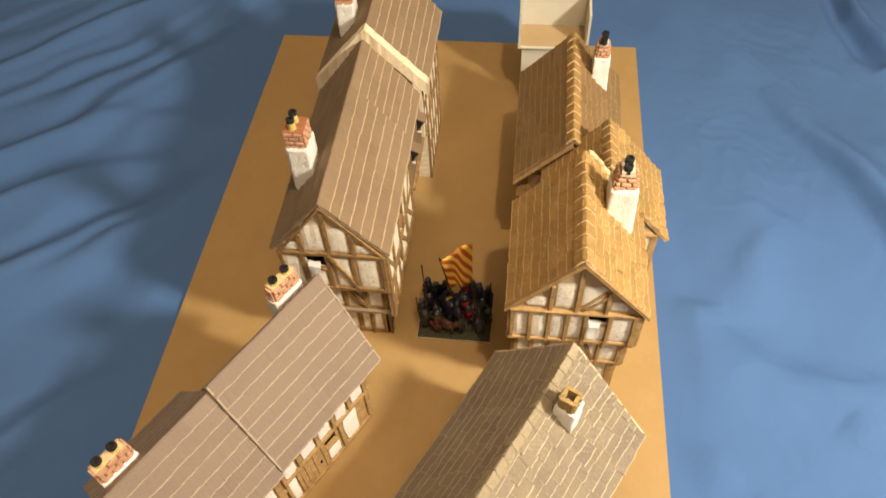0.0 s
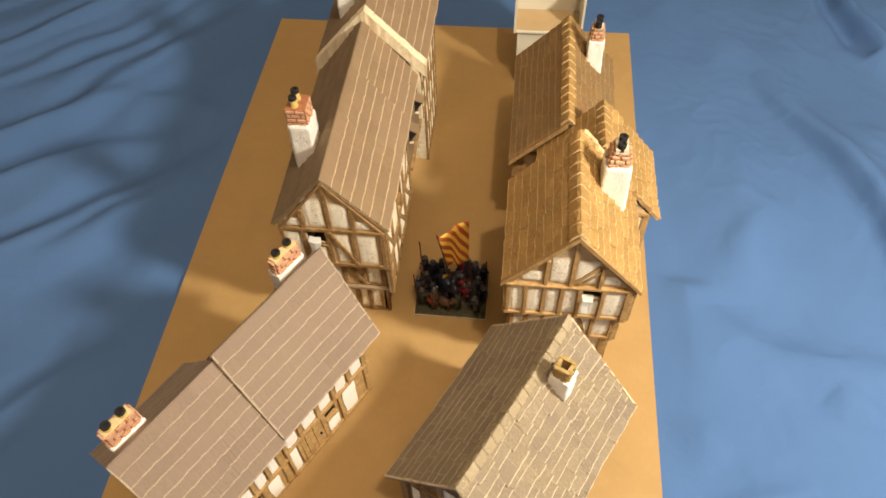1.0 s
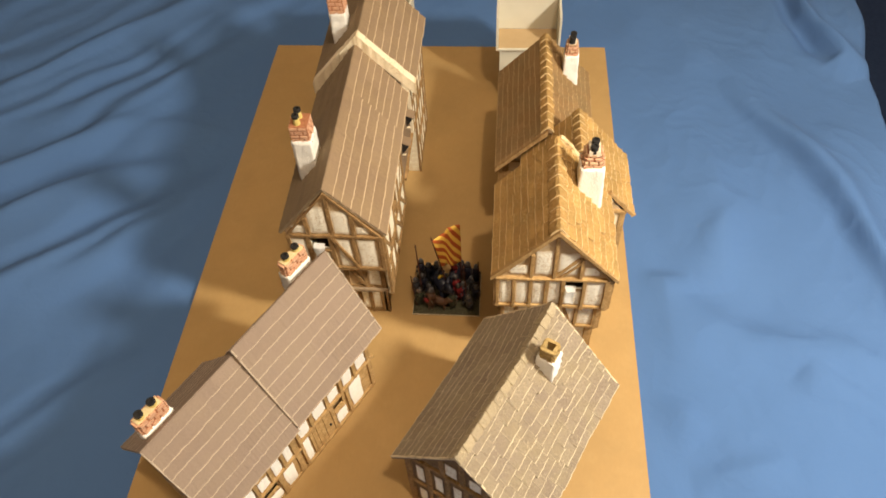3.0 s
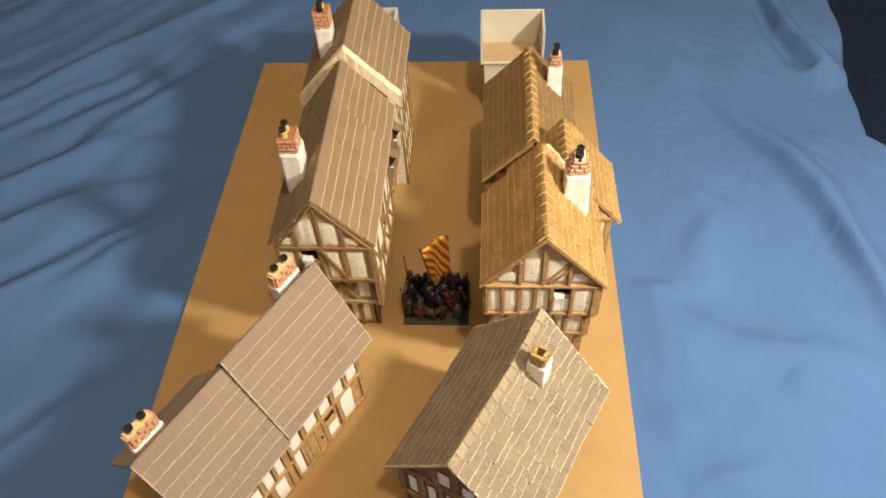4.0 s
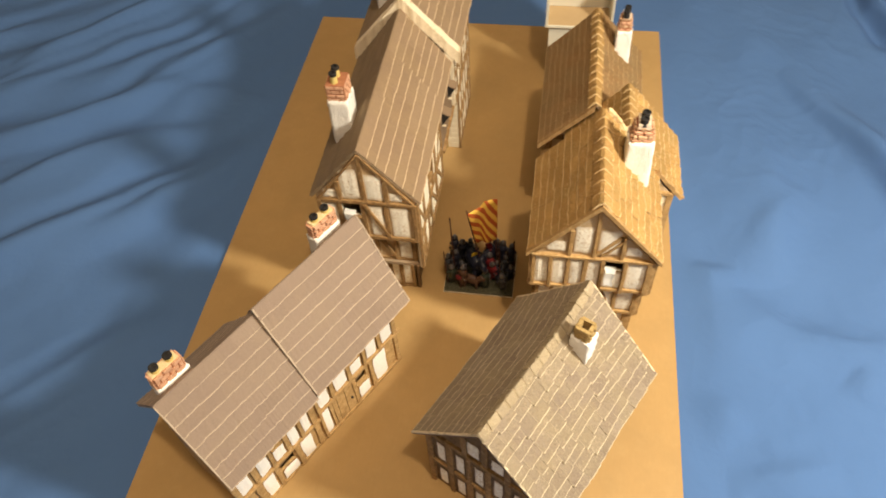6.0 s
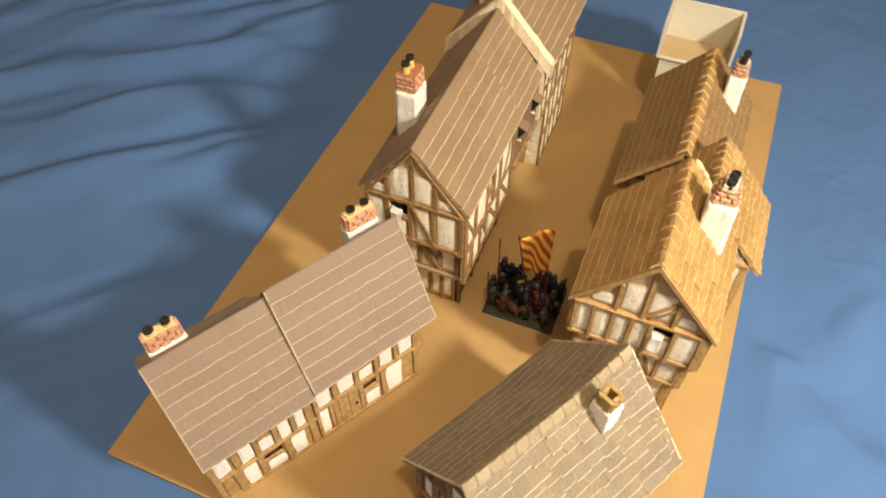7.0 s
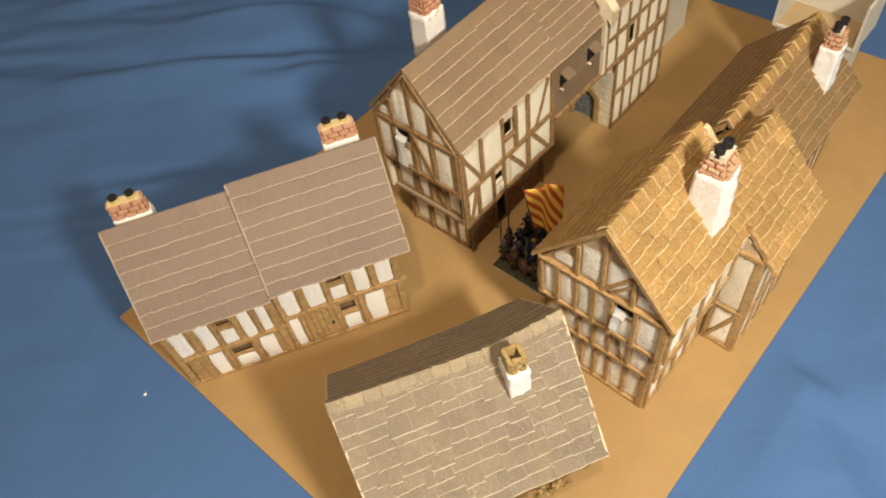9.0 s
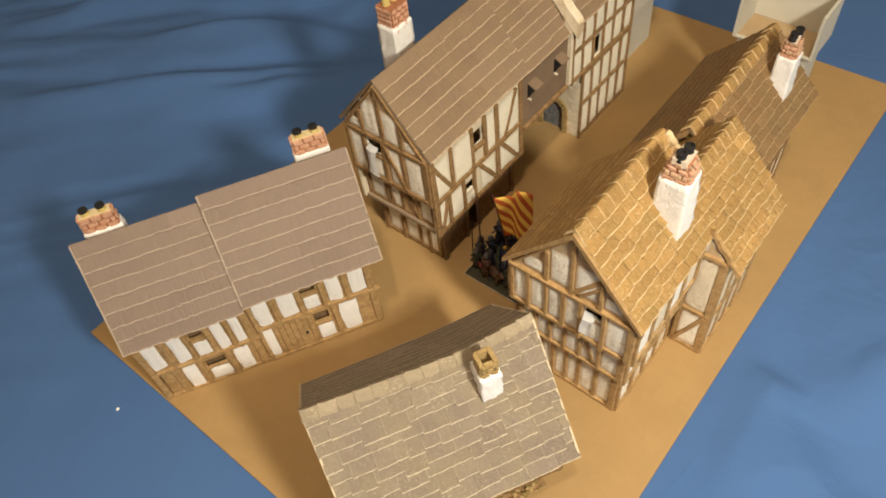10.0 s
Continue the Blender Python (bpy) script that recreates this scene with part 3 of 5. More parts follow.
def cloth_height(x, y):
    """Flat under the board, creased round it, falling away past the bed's edge."""
    away = np.maximum(np.abs(x) - 0.20, np.abs(y - 0.30) - 0.30)
    free = np.clip((away - 0.002) / 0.030, 0, 1)
    z = 1.35 * crease(x, y)
    left, right = np.clip((-x - 0.12) * 6, 0, 1) * np.clip((y + 0.05) * 5, 0.15, 1), np.clip((x - 0.1) * 6, 0.12, 1)
    c, s = math.cos(radians(43)), math.sin(radians(43))
    u, v = x * c + y * s, -x * s + y * c
    v = v + 0.018 * waves(u, v, 5, 0.5) + 0.006 * waves(x, y, 6, 0.14)
    for wide, high, seed in ((0.070, 0.0105, 1), (0.039, 0.0040, 2)):
        amp = np.clip(0.45 + 0.9 * waves(u * 0.6, v * 1.6, 10 + seed, 0.22), 0, 1.4)
        ph = 2 * np.pi * v / wide + 2.6 * waves(x, y, 20 + seed, 0.45)
        z = z + left * high * amp * (0.5 + 0.5 * np.sin(ph + 0.3 * np.sin(ph)))
    u2, v2 = 0.50 * x - 0.866 * y, 0.866 * x + 0.50 * y
    z = z + right * (0.0034 * waves(u2 * 0.35, v2, 31, 0.14) + 0.0006 * waves(u2 * 0.45, v2, 32, 0.06) + 0.0024 * waves(x, y, 35, 0.16))
    # crumples: thin sharp ridges where two warped fields cross zero, in patches
    wx, wy = x + 0.012 * waves(x, y, 51, 0.09), y + 0.012 * waves(x, y, 52, 0.09)
    for seed, wide, high in ((71, 0.095, 0.0014), (72, 0.055, 0.0010), (73, 0.033, 0.0008)):
        patch = np.clip(0.35 + waves(x, y, 80 + seed, 0.20), 0, 1)
        ridge = np.abs(waves(wx, wy, seed, wide))
        z = z + (0.25 + 0.75 * np.clip((x - 0.1) * 6, 0, 1)) * high * patch * np.exp(-4.0 * ridge)
    z = z + 0.0006 * waves(x, y, 34, 0.06)
    # drop on the right shows dark floor in place of a shaded fold
    edge = np.maximum(0, x - 0.485 - 0.15 * np.maximum(0, y - 0.50) - 0.9 * np.maximum(0, 0.47 - y) - 0.003 * np.sin(40 * y))
    over = np.maximum(0, np.maximum(np.maximum(-x - 1.05, -y - 0.62), y - 1.35))
    return -0.0046 + free * (z - 0.0012) - np.minimum(0.49, 130.0 * edge ** 2) - np.minimum(0.49, 9.0 * over ** 1.15)


def build_cloth():
    xs = np.concatenate([np.linspace(-1.4, -0.75, 40, endpoint=False), np.linspace(-0.75, 0.465, 410, endpoint=False), np.linspace(0.465, 0.62, 110, endpoint=False), np.linspace(0.62, 1.05, 50)])
    ys = np.concatenate([np.linspace(-0.8, -0.22, 40, endpoint=False), np.linspace(-0.22, 0.95, 390, endpoint=False), np.linspace(0.95, 1.6, 40)])
    gx, gy = np.meshgrid(xs, ys)
    co = np.stack([gx, gy, cloth_height(gx, gy)], -1).reshape(-1, 3)
    nx, ny = len(xs), len(ys)
    j, i = np.meshgrid(np.arange(ny - 1), np.arange(nx - 1), indexing="ij")
    a = (j * nx + i).ravel()
    fs = np.stack([a, a + 1, a + nx + 1, a + nx], -1)
    fs = fs[co[fs, 2].min(1) > -0.40]
    me = bpy.data.meshes.new("cloth")
    me.from_pydata(co.tolist(), [], fs.tolist())
    me.polygons.foreach_set("use_smooth", [True] * len(fs))
    me.materials.append(CLOTH)
    tagged(new("ground_cloth", me), "rumpled blue cotton bed sheet spread under the board", "bed sheet", kind="structure")


# made-up floor; its dark blue stands for the shade in a fold
FLOOR_SHADE = mat_rough("shade_blue_floor", (0.020, 0.040, 0.105), (0.030, 0.056, 0.135), 120.0, 0.95)
# wall and ceiling colours set the strength and warmth of the bounced fill
WALL_PAINT = mat_rough("cream_bounce_wall", (0.52, 0.46, 0.38), (0.56, 0.50, 0.42), 2.0, 0.9, 200.0, 0.0003)
CEILING_PAINT = mat_rough("white_bounce_ceiling", (0.78, 0.75, 0.69), (0.82, 0.79, 0.73), 2.0, 0.9, 200.0, 0.0003)


def build_room():
    """The dark floor round the bed, and unseen plain walls and ceiling added to bounce lamp light."""
    x0, x1, y0, y1, z0, z1, t = -1.6, 1.6, -1.35, 2.0, -0.52, 2.08, 0.05
    for name, lo, hi, mat, label, kind in (
            ("floor", (x0, y0, z0 - t), (x1, y1, z0), FLOOR_SHADE, "plain dark floor added below the bed, coloured like shaded cloth", "floor"),
            ("ceiling", (x0, y0, z1), (x1, y1, z1 + t), CEILING_PAINT, "unseen plain white ceiling added to bounce light", "ceiling"),
            ("wall_west", (x0 - t, y0, z0 - t), (x0, y1, z1 + t), WALL_PAINT, "unseen plain cream wall added to bounce light", "wall"),
            ("wall_east", (x1, y0, z0 - t), (x1 + t, y1, z1 + t), WALL_PAINT, "unseen plain cream wall added to bounce light", "wall"),
            ("wall_south", (x0 - t, y0 - t, z0 - t), (x1 + t, y0, z1 + t), WALL_PAINT, "unseen plain cream wall added to bounce light", "wall"),
            ("wall_north", (x0 - t, y1, z0 - t), (x1 + t, y1 + t, z1 + t), WALL_PAINT, "unseen plain cream wall added to bounce light", "wall")):
        bm = bmesh.new()
        cuboid(bm, lo, hi)
        tagged(part(name, bm, mat), label, kind, kind="structure")


def build_mattress():
    """The bed under the sheet."""
    bm = bmesh.new()
    cuboid(bm, (-1.03, -0.60, -0.52), (0.455, 1.33, -0.07))
    bmesh.ops.bevel(bm, geom=list(bm.edges), offset=0.03, segments=3, affect="EDGES")
    tagged(part("bed_mattress", bm, CARD), "plain pale mattress hidden under the blue sheet", "mattress", kind="structure")


build_board()
build_cloth()
build_mattress()
build_room()


# ---- houses ----
def gable_wall(house, x0, x1, y, z0, z_eave, apex, openings, mat, facing=-1, name="wall"):
    """A wall across the house with a gable on top, facing -y or +y."""
    if facing < 0:
        return wall(house, (x0, y, 0), (1, 0, 0), (apex[0] - x0, apex[1]) if apex else None, z0, z_eave, x1 - x0, openings, mat, name=name)
    return wall(house, (x1, y, 0), (-1, 0, 0), (x1 - apex[0], apex[1]) if apex else None, z0, z_eave, x1 - x0, openings, mat, name=name)


def floor_slab(house, lo, hi, name="floor_slab"):
    bm = bmesh.new()
    cuboid(bm, lo, hi)
    part(name, bm, INSIDE, house)


def build_cottage():
    """The long low cottage with white panels, in two lengths under stepped roofs."""
    h = thing("cottage", pose(-0.0846, 0.0915, 0, 0, 0, -30), "long low half-timbered cottage with white panels and mauve slate roof", "house", "model houses on the board")
    wf = 0.0295
    # front, upper length: u runs along the ridge from -0.0075
    w, f = wall(h, (wf, -0.0085, 0), (0, 1, 0), None, 0.0, 0.082, 0.0860, [(0.0365, 0.060, 0.0470, 0.069), (0.0390, 0.0240, 0.0500, 0.0350)], WOOD_LIGHT)
    panels(w, f, [(0.0030, 0.0425, 0.0135, 0.0700), (0.0200, 0.0430, 0.0320, 0.0730), (0.0370, 0.0430, 0.0475, 0.0580), (0.0540, 0.0430, 0.0640, 0.0730), (0.0705, 0.0430, 0.0815, 0.0740),
                  (0.0020, 0.0040, 0.0090, 0.0380), (0.0395, 0.0035, 0.0510, 0.0215), (0.0580, 0.0030, 0.0715, 0.0375)], PLASTER_WHITE, 0.0012)
    beams(w, f, [(0, 0.0400, 0.090, 0.0400), (0, 0.0015, 0.086, 0.0015), (0, 0.0770, 0.086, 0.0770), (0.001, 0, 0.001, 0.08), (0.0165, 0.041, 0.0165, 0.076), (0.0345, 0.041, 0.0345, 0.076), (0.0505, 0.041, 0.0505, 0.076),
                 (0.0672, 0.041, 0.0672, 0.076), (0.0840, 0, 0.0840, 0.08, 0.0045), (0.0115, 0, 0.0115, 0.040), (0.0360, 0, 0.0360, 0.040), (0.0545, 0, 0.0545, 0.040), (0.0365, 0.0590, 0.0480, 0.0590, 0.002), (0.039, 0.0228, 0.0505, 0.0228, 0.002)], WOOD_LIGHT)
    for u0, z0, u1, z1 in ((0.0365, 0.060, 0.0470, 0.069), (0.0390, 0.0240, 0.0500, 0.0350), (-0.0420, 0.0550, -0.0330, 0.0640), (-0.0420, 0.0175, -0.0285, 0.0270)):
        bm = bmesh.new()
        cuboid(bm, (wf - 0.0050, -0.0085 + u0 - 0.001, z0 - 0.001), (wf - 0.0038, -0.0085 + u1 + 0.001, z1 + 0.001))
        part("window_recess", bm, WOOD_DARK, h, "dark recessed window")
    bm = bmesh.new()
    for k in range(5):
        u = 0.0135 + k * 0.0042
        cuboid(bm, (wf + 0.0001, -0.0085 + u, 0.001), (wf + 0.0010 + 0.0003 * (k % 2), -0.0085 + u + 0.0039, 0.0372), jitter=0.00015)
    door = part("door", bm, WOOD_LIGHT, h, "plain plank door")
    bm = bmesh.new()
    bmesh.ops.create_uvsphere(bm, u_segments=10, v_segments=6, radius=0.0011, matrix=Matrix.Translation((wf + 0.0018, 0.0225, 0.0190)))
    part("door_knob", bm, DARK, door, "black door knob")
    # front, lower length
    w, f = wall(h, (wf, -0.0830, 0), (0, 1, 0), None, 0.0, 0.079, 0.0745, [(0.0325, 0.0550, 0.0415, 0.0640), (0.0325, 0.0175, 0.0460, 0.0270)], WOOD_LIGHT)
    panels(w, f, [(0.0010, 0.0365, 0.0110, 0.0660), (0.0185, 0.0350, 0.0275, 0.0680), (0.0325, 0.0350, 0.0420, 0.0530), (0.0475, 0.0345, 0.0550, 0.0680), (0.0600, 0.0350, 0.0665, 0.0680),
                  (0.0165, 0.0020, 0.0260, 0.0300), (0.0325, 0.0030, 0.0465, 0.0165), (0.0530, 0.0020, 0.0635, 0.0300)], PLASTER_WHITE, 0.0012)
    beams(w, f, [(0, 0.0325, 0.0745, 0.0325), (0, 0.0010, 0.0745, 0.0010), (0, 0.0720, 0.0745, 0.0720), (-0.001, 0, -0.001, 0.075, 0.0045), (0.0150, 0.034, 0.0150, 0.071), (0.0300, 0.034, 0.0300, 0.071), (0.0447, 0.034, 0.0447, 0.071),
                 (0.0577, 0.034, 0.0577, 0.071), (0.0700, 0, 0.0700, 0.071, 0.005), (0.0130, 0, 0.0130, 0.032, 0.006), (0.0293, 0, 0.0293, 0.032), (0.0497, 0, 0.0497, 0.032, 0.0045), (0.0325, 0.0540, 0.0420, 0.0540, 0.002)], WOOD_LIGHT)
    # ends and back
    w, f = gable_wall(h, -wf, wf, 0.0775, 0.0, 0.094, (0, 0.145), [], WOOD_LIGHT, 1)
    panels(w, f, [(0.004, 0.004, 0.026, 0.036), (0.033, 0.004, 0.055, 0.036), (0.004, 0.043, 0.026, 0.074), (0.033, 0.043, 0.055, 0.074)], PLASTER_WHITE)
    beams(w, f, [(0, 0.040, 0.059, 0.040), (0.0015, 0, 0.0015, 0.09), (0.0575, 0, 0.0575, 0.09), (0.0295, 0, 0.0295, 0.14)], WOOD_LIGHT)
    gable_wall(h, -wf, wf, -0.0830, 0.0, 0.090, (0, 0.138), [], WOOD_LIGHT, -1)
    wall(h, (-wf, 0.0775, 0), (0, -1, 0), None, 0.0, 0.08, 0.1605, [], WOOD_LIGHT)
    floor_slab(h, (-wf + 0.002, -0.081, 0.0365), (wf - 0.002, 0.0755, 0.0385))
    # roofs
    for s in (1, -1):
        roof_slope(h, (0, -0.0085, 0.149), (0, 0.0875, 0.149), (0.040 * s, -0.0085, 0.081), (0.040 * s, 0.0875, 0.081), 8, SLATE_MAUVE, 1.4, "mauve slate roof in even courses", stagger=0.05)
    # the lower length's back slope reaches further out, at a flatter pitch
    for e, z in ((0.0405, 0.0775), (-0.0510, 0.0833)):
        roof_slope(h, (0, -0.0870, 0.1435), (0, -0.0085, 0.1435), (e, -0.0870, z), (e, -0.0085, z), 8, SLATE_MAUVE, 1.4, "mauve slate roof in even courses", stagger=0.05)
    for end, zr, ze, wide, e in ((-0.0085, 0.149, 0.081, 0.0012, 0.040), (0.0875, 0.149, 0.081, -0.0009, 0.040), (-0.0870, 0.1435, 0.0775, 0.0009, 0.0405)):
        verge_strip(h, (0, end, zr), (e, end, ze), wide, SLATE_PALE)
    # chimneys on the back slope
    for y, z in ((-0.067, 0.1525), (0.067, 0.1595)):
        stack(h, -0.0110, y, 0.0092, 0.023, z - 0.043, z - 0.0113, RENDER_WHITE, "short white-rendered chimney shaft")
        bm = bmesh.new()
        cuboid(bm, (-0.0110 - 0.0033, y - 0.0102, z - 0.0120), (-0.0110 + 0.0033, y + 0.0102, z - 0.0004))
        top = part("brick_top", bm, BRICK_BED, h, "red brick chimney top")
        bm = bmesh.new()
        prism(bm, [(-0.0110 - 0.0027, y - 0.0094, z - 0.0006), (-0.0110 + 0.0027, y - 0.0094, z - 0.0006), (-0.0110 + 0.0027, y + 0.0094, z - 0.0006), (-0.0110 - 0.0027, y + 0.0094, z - 0.0006)], (0, 0, 0.0014))
        part("mortar_cap", bm, CAP, h, "yellow mortar bed round the pots")
        brick_ring(top, (-0.0110 - 0.0033, y - 0.0102), (-0.0110 + 0.0033, y + 0.0102), z - 0.0120, 3, BRICK, 1, 3, 0.0041, proud=0.0009)
        pot(h, -0.0110, y - 0.005, z - 0.0004, 0.0027, 0.0056)
        pot(h, -0.0110, y + 0.005, z - 0.0004, 0.0027, 0.0056)


def timber_gable(w, f, wide, z0, tie, apex, posts, mat, gable_posts=(), width=0.0032, proud=0.0021):
    rows = [(0, z0 + 0.002, wide, z0 + 0.002), (0, tie, wide, tie), (0.0016, z0, 0.0016, tie), (wide - 0.0016, z0, wide - 0.0016, tie)]
    rows += [(u, z0, u, tie) for u in posts]
    if apex:
        rows += [(0.001, tie, apex[0], apex[1] - 0.0022, 0.6 * width), (wide - 0.001, tie, apex[0], apex[1] - 0.0022, 0.6 * width)]
        for u in gable_posts:
            k = u / apex[0] if u < apex[0] else (wide - u) / (wide - apex[0])
            rows.append((u, tie, u, tie + (apex[1] - tie) * k - 0.004))
    beams(w, f, rows, mat, width, proud)


def build_gatehouse():
    """The tall jettied house whose far half bridges a passage."""
    h = thing("gatehouse", pose(-0.045, 0.29, 0), "tall jettied half-timbered house with brown slate roof over a passage", "house", "model houses on the board")
    z1, z2, ze, zr = 0.046, 0.080, 0.122, 0.1735
    x = 0.0375
    # gable end, three tiers
    yg = -0.087
    w, f = gable_wall(h, -x, x, yg, z2, ze + 0.0042, (0, zr - 0.0006), [(0.0185, 0.1055, 0.0320, 0.1195)], PLASTER_WORN)
    panels(w, f, [(0.003, 0.084, 0.0145, 0.119), (0.0195, 0.084, 0.031, 0.1035), (0.0385, 0.084, 0.0495, 0.119), (0.0545, 0.084, 0.0685, 0.119), (0.006, 0.125, 0.0170, 0.134), (0.0205, 0.125, 0.0345, 0.156), (0.0385, 0.125, 0.0520, 0.152), (0.056, 0.125, 0.066, 0.134)], PLASTER_WORN)
    timber_gable(w, f, 2 * x, z2, ze, (x, zr - 0.0005), (0.0165, 0.0345, 0.0520), WOOD, (0.0185, x, 0.0540))
    beams(w, f, [(0.0360, 0.120, 0.0530, 0.083), (0.0175, 0.1045, 0.0335, 0.1045, 0.0025)], WOOD)
    bm = bmesh.new()
    grid = []
    for j, (half, y, z) in enumerate(((0.0042, 0.0010, 0.1120), (0.0046, -0.0034, 0.1105), (0.0034, -0.0044, 0.1030), (0.0036, -0.0046, 0.0960), (0.0050, -0.0052, 0.0885))):
        grid.append([bm.verts.new((-0.0132 + half * (i - 1) + 0.0003 * j, yg + y - 0.0008 * (i == 1), z - 0.0005 * i)) for i in range(3)])
    for p, q in zip(grid, grid[1:]):
        for i in range(2):
            bm.faces.new((p[i], p[i + 1], q[i + 1], q[i]))
    bmesh.ops.solidify(bm, geom=list(bm.faces), thickness=0.0005)
    part("window_drape", bm, PAPER, h, "white cloth hanging from the window")
    w, f = gable_wall(h, -x + 0.002, x - 0.003, yg + 0.006, z1, z2, None, [], PLASTER_WORN)
    panels(w, f, [(0.005, 0.050, 0.019, 0.077), (0.024, 0.050, 0.034, 0.077), (0.054, 0.050, 0.064, 0.077)], PLASTER_WORN)
    timber_gable(w, f, 0.068, z1, z2 - 0.002, None, (0.021, 0.0365, 0.0515), WOOD)
    beams(w, f, [(0.038, 0.078, 0.052, 0.049), (0.0230, 0.078, 0.0270, 0.049)], WOOD)
    w, f = gable_wall(h, -x + 0.005, x - 0.0085, yg + 0.013, 0.0, z1, None, [], PLASTER_WORN)
    panels(w, f, [(0.006, 0.005, 0.018, 0.042), (0.024, 0.005, 0.036, 0.042), (0.040, 0.005, 0.046, 0.042), (0.049, 0.005, 0.0565, 0.042)], PLASTER_WORN)
    timber_gable(w, f, 0.0595, 0.0, z1 - 0.002, None, (0.021, 0.0385, 0.0480), WOOD)
    # street side, near block: u from the gable
    w, f = wall(h, (x, yg, 0), (0, 1, 0), None, z1, ze, 0.106, [(0.047, 0.098, 0.058, 0.112), (0.0335, 0.062, 0.0470, 0.071)], PLASTER_CREAM)
    panels(w, f, [(0.004, 0.083, 0.019, 0.117), (0.025, 0.083, 0.044, 0.117), (0.061, 0.083, 0.072, 0.117), (0.077, 0.083, 0.101, 0.117), (0.004, 0.050, 0.013, 0.076), (0.018, 0.050, 0.031, 0.076), (0.034, 0.050, 0.048, 0.060), (0.053, 0.050, 0.070, 0.076), (0.077, 0.050, 0.101, 0.076)], PLASTER_CREAM)
    beams(w, f, [(0, 0.080, 0.106, 0.080), (0, 0.048, 0.106, 0.048), (0.0015, 0.046, 0.0015, 0.121, 0.005), (0.022, 0.081, 0.022, 0.119), (0.045, 0.048, 0.045, 0.119), (0.074, 0.048, 0.074, 0.119), (0.104, 0.046, 0.104, 0.121), (0.003, 0.116, 0.020, 0.083),
                 (0.084, 0.083, 0.098, 0.117), (0.0155, 0.049, 0.0155, 0.079), (0.032, 0.049, 0.032, 0.079), (0.052, 0.078, 0.071, 0.050), (0.005, 0.050, 0.014, 0.078), (0.047, 0.097, 0.060, 0.097), (0.060, 0.081, 0.060, 0.119), (0.079, 0.078, 0.097, 0.052)], WOOD, 0.0034)
    w, f = wall(h, (x - 0.0085, yg + 0.013, 0), (0, 1, 0), None, 0.0, z1, 0.090, [(0.030, 0.003, 0.043, 0.036)], WOOD_DARK)
    beams(w, f, [(0.001, 0, 0.001, 0.045, 0.005), (0.0285, 0, 0.0285, 0.045), (0.0445, 0, 0.0445, 0.045), (0.089, 0, 0.089, 0.045)], WOOD_DARK)
    # back side and passage walls
    wall(h, (-x, 0.016, 0), (0, -1, 0), None, z1, ze, 0.103, [], PLASTER_CREAM)
    wall(h, (-x, 0.079, 0), (0, -1, 0), None, 0.072, ze, 0.063, [], PLASTER_CREAM)
    wall(h, (-x + 0.005, 0.016, 0), (0, -1, 0), None, 0.0, z1, 0.090, [], WOOD_DARK)
    w, f = gable_wall(h, -x + 0.005, x - 0.0085, 0.016, 0.0, z1, None, [], PLASTER_CREAM, 1)
    floor_slab(h, (-x + 0.002, yg + 0.002, 0.0445), (x - 0.002, 0.016, 0.0475))
    floor_slab(h, (-x + 0.002, 0.016, 0.0705), (x - 0.001, 0.0790, 0.0735), "bridge_floor")
    # boarded bridge side with two hooded vents
    w, f = wall(h, (x + 0.002, 0.018, 0), (0, 1, 0), None, 0.072, 0.122, 0.0615, [(0.006, 0.098, 0.016, 0.107), (0.041, 0.098, 0.051, 0.107)], BOARDING)
    beams(w, f, [(0, 0.0735, 0.0615, 0.0735, 0.003)], WOOD, 0.003)
    for u in (0.011, 0.046):
        bm = bmesh.new()
        y = 0.018 + u
        prism(bm, [(x + 0.001, y - 0.0042, 0.1120), (x + 0.001, y + 0.0056, 0.1120), (x + 0.0094, y + 0.0056, 0.1080), (x + 0.0094, y - 0.0042, 0.1080)], (0, 0, 0.0009))
        hood = part("vent_hood", bm, BOARDING, h, "small sloping brown vent hood")
        # solid black cheeks: the opening's shade put into their colour
        bm = bmesh.new()
        for s in (-1, 1):
            prism(bm, [(x + 0.002, y + s * 0.0036, 0.1115), (x + 0.0080, y + s * 0.0036, 0.1082), (x + 0.002, y + s * 0.0036, 0.0985)], (0, 0.0009 * s, 0))
        part("cheek", bm, DARK, hood, "black cheek standing in for the shaded vent opening")
        bm = bmesh.new()
        cuboid(bm, (x + 0.0020, y - 0.0050, 0.0976), (x + 0.0052, y - 0.0034, 0.0988), jitter=0.0003)
        part("bracket", bm, PLASTER_TAN, hood, "small pale bracket")
    # roofs
    # back slopes take the slate with shade in its colour
    for s in (1, -1):
        e = 0.0412 * s
        roof_slope(h, (0, -0.0882, zr + 0.0015), (0, 0.024, zr + 0.0015), (e, -0.0882, 0.1245), (e, 0.024, 0.1245), 7, SLATE_BROWN if s > 0 else SLATE_SHADED, 1.6, "brown slate roof in uneven courses", stagger=0.06)
        roof_slope(h, (0, 0.024, zr + 0.0006), (0, 0.0795, zr + 0.0012), (e * 0.985, 0.024, 0.1225), (e * 0.985, 0.0795, 0.1225), 8, SLATE_BROWN if s > 0 else SLATE_SHADED, 1.6, "brown slate roof in uneven courses", stagger=0.10)
    # chimney on the back slope
    cx, cy = -0.0205, -0.041
    stack(h, cx, cy, 0.0150, 0.0175, 0.125, 0.184, RENDER_WHITE, "tall white-rendered chimney shaft")
    bm = bmesh.new()
    cuboid(bm, (cx - 0.0066, cy - 0.0078, 0.183), (cx + 0.0066, cy + 0.0078, 0.197))
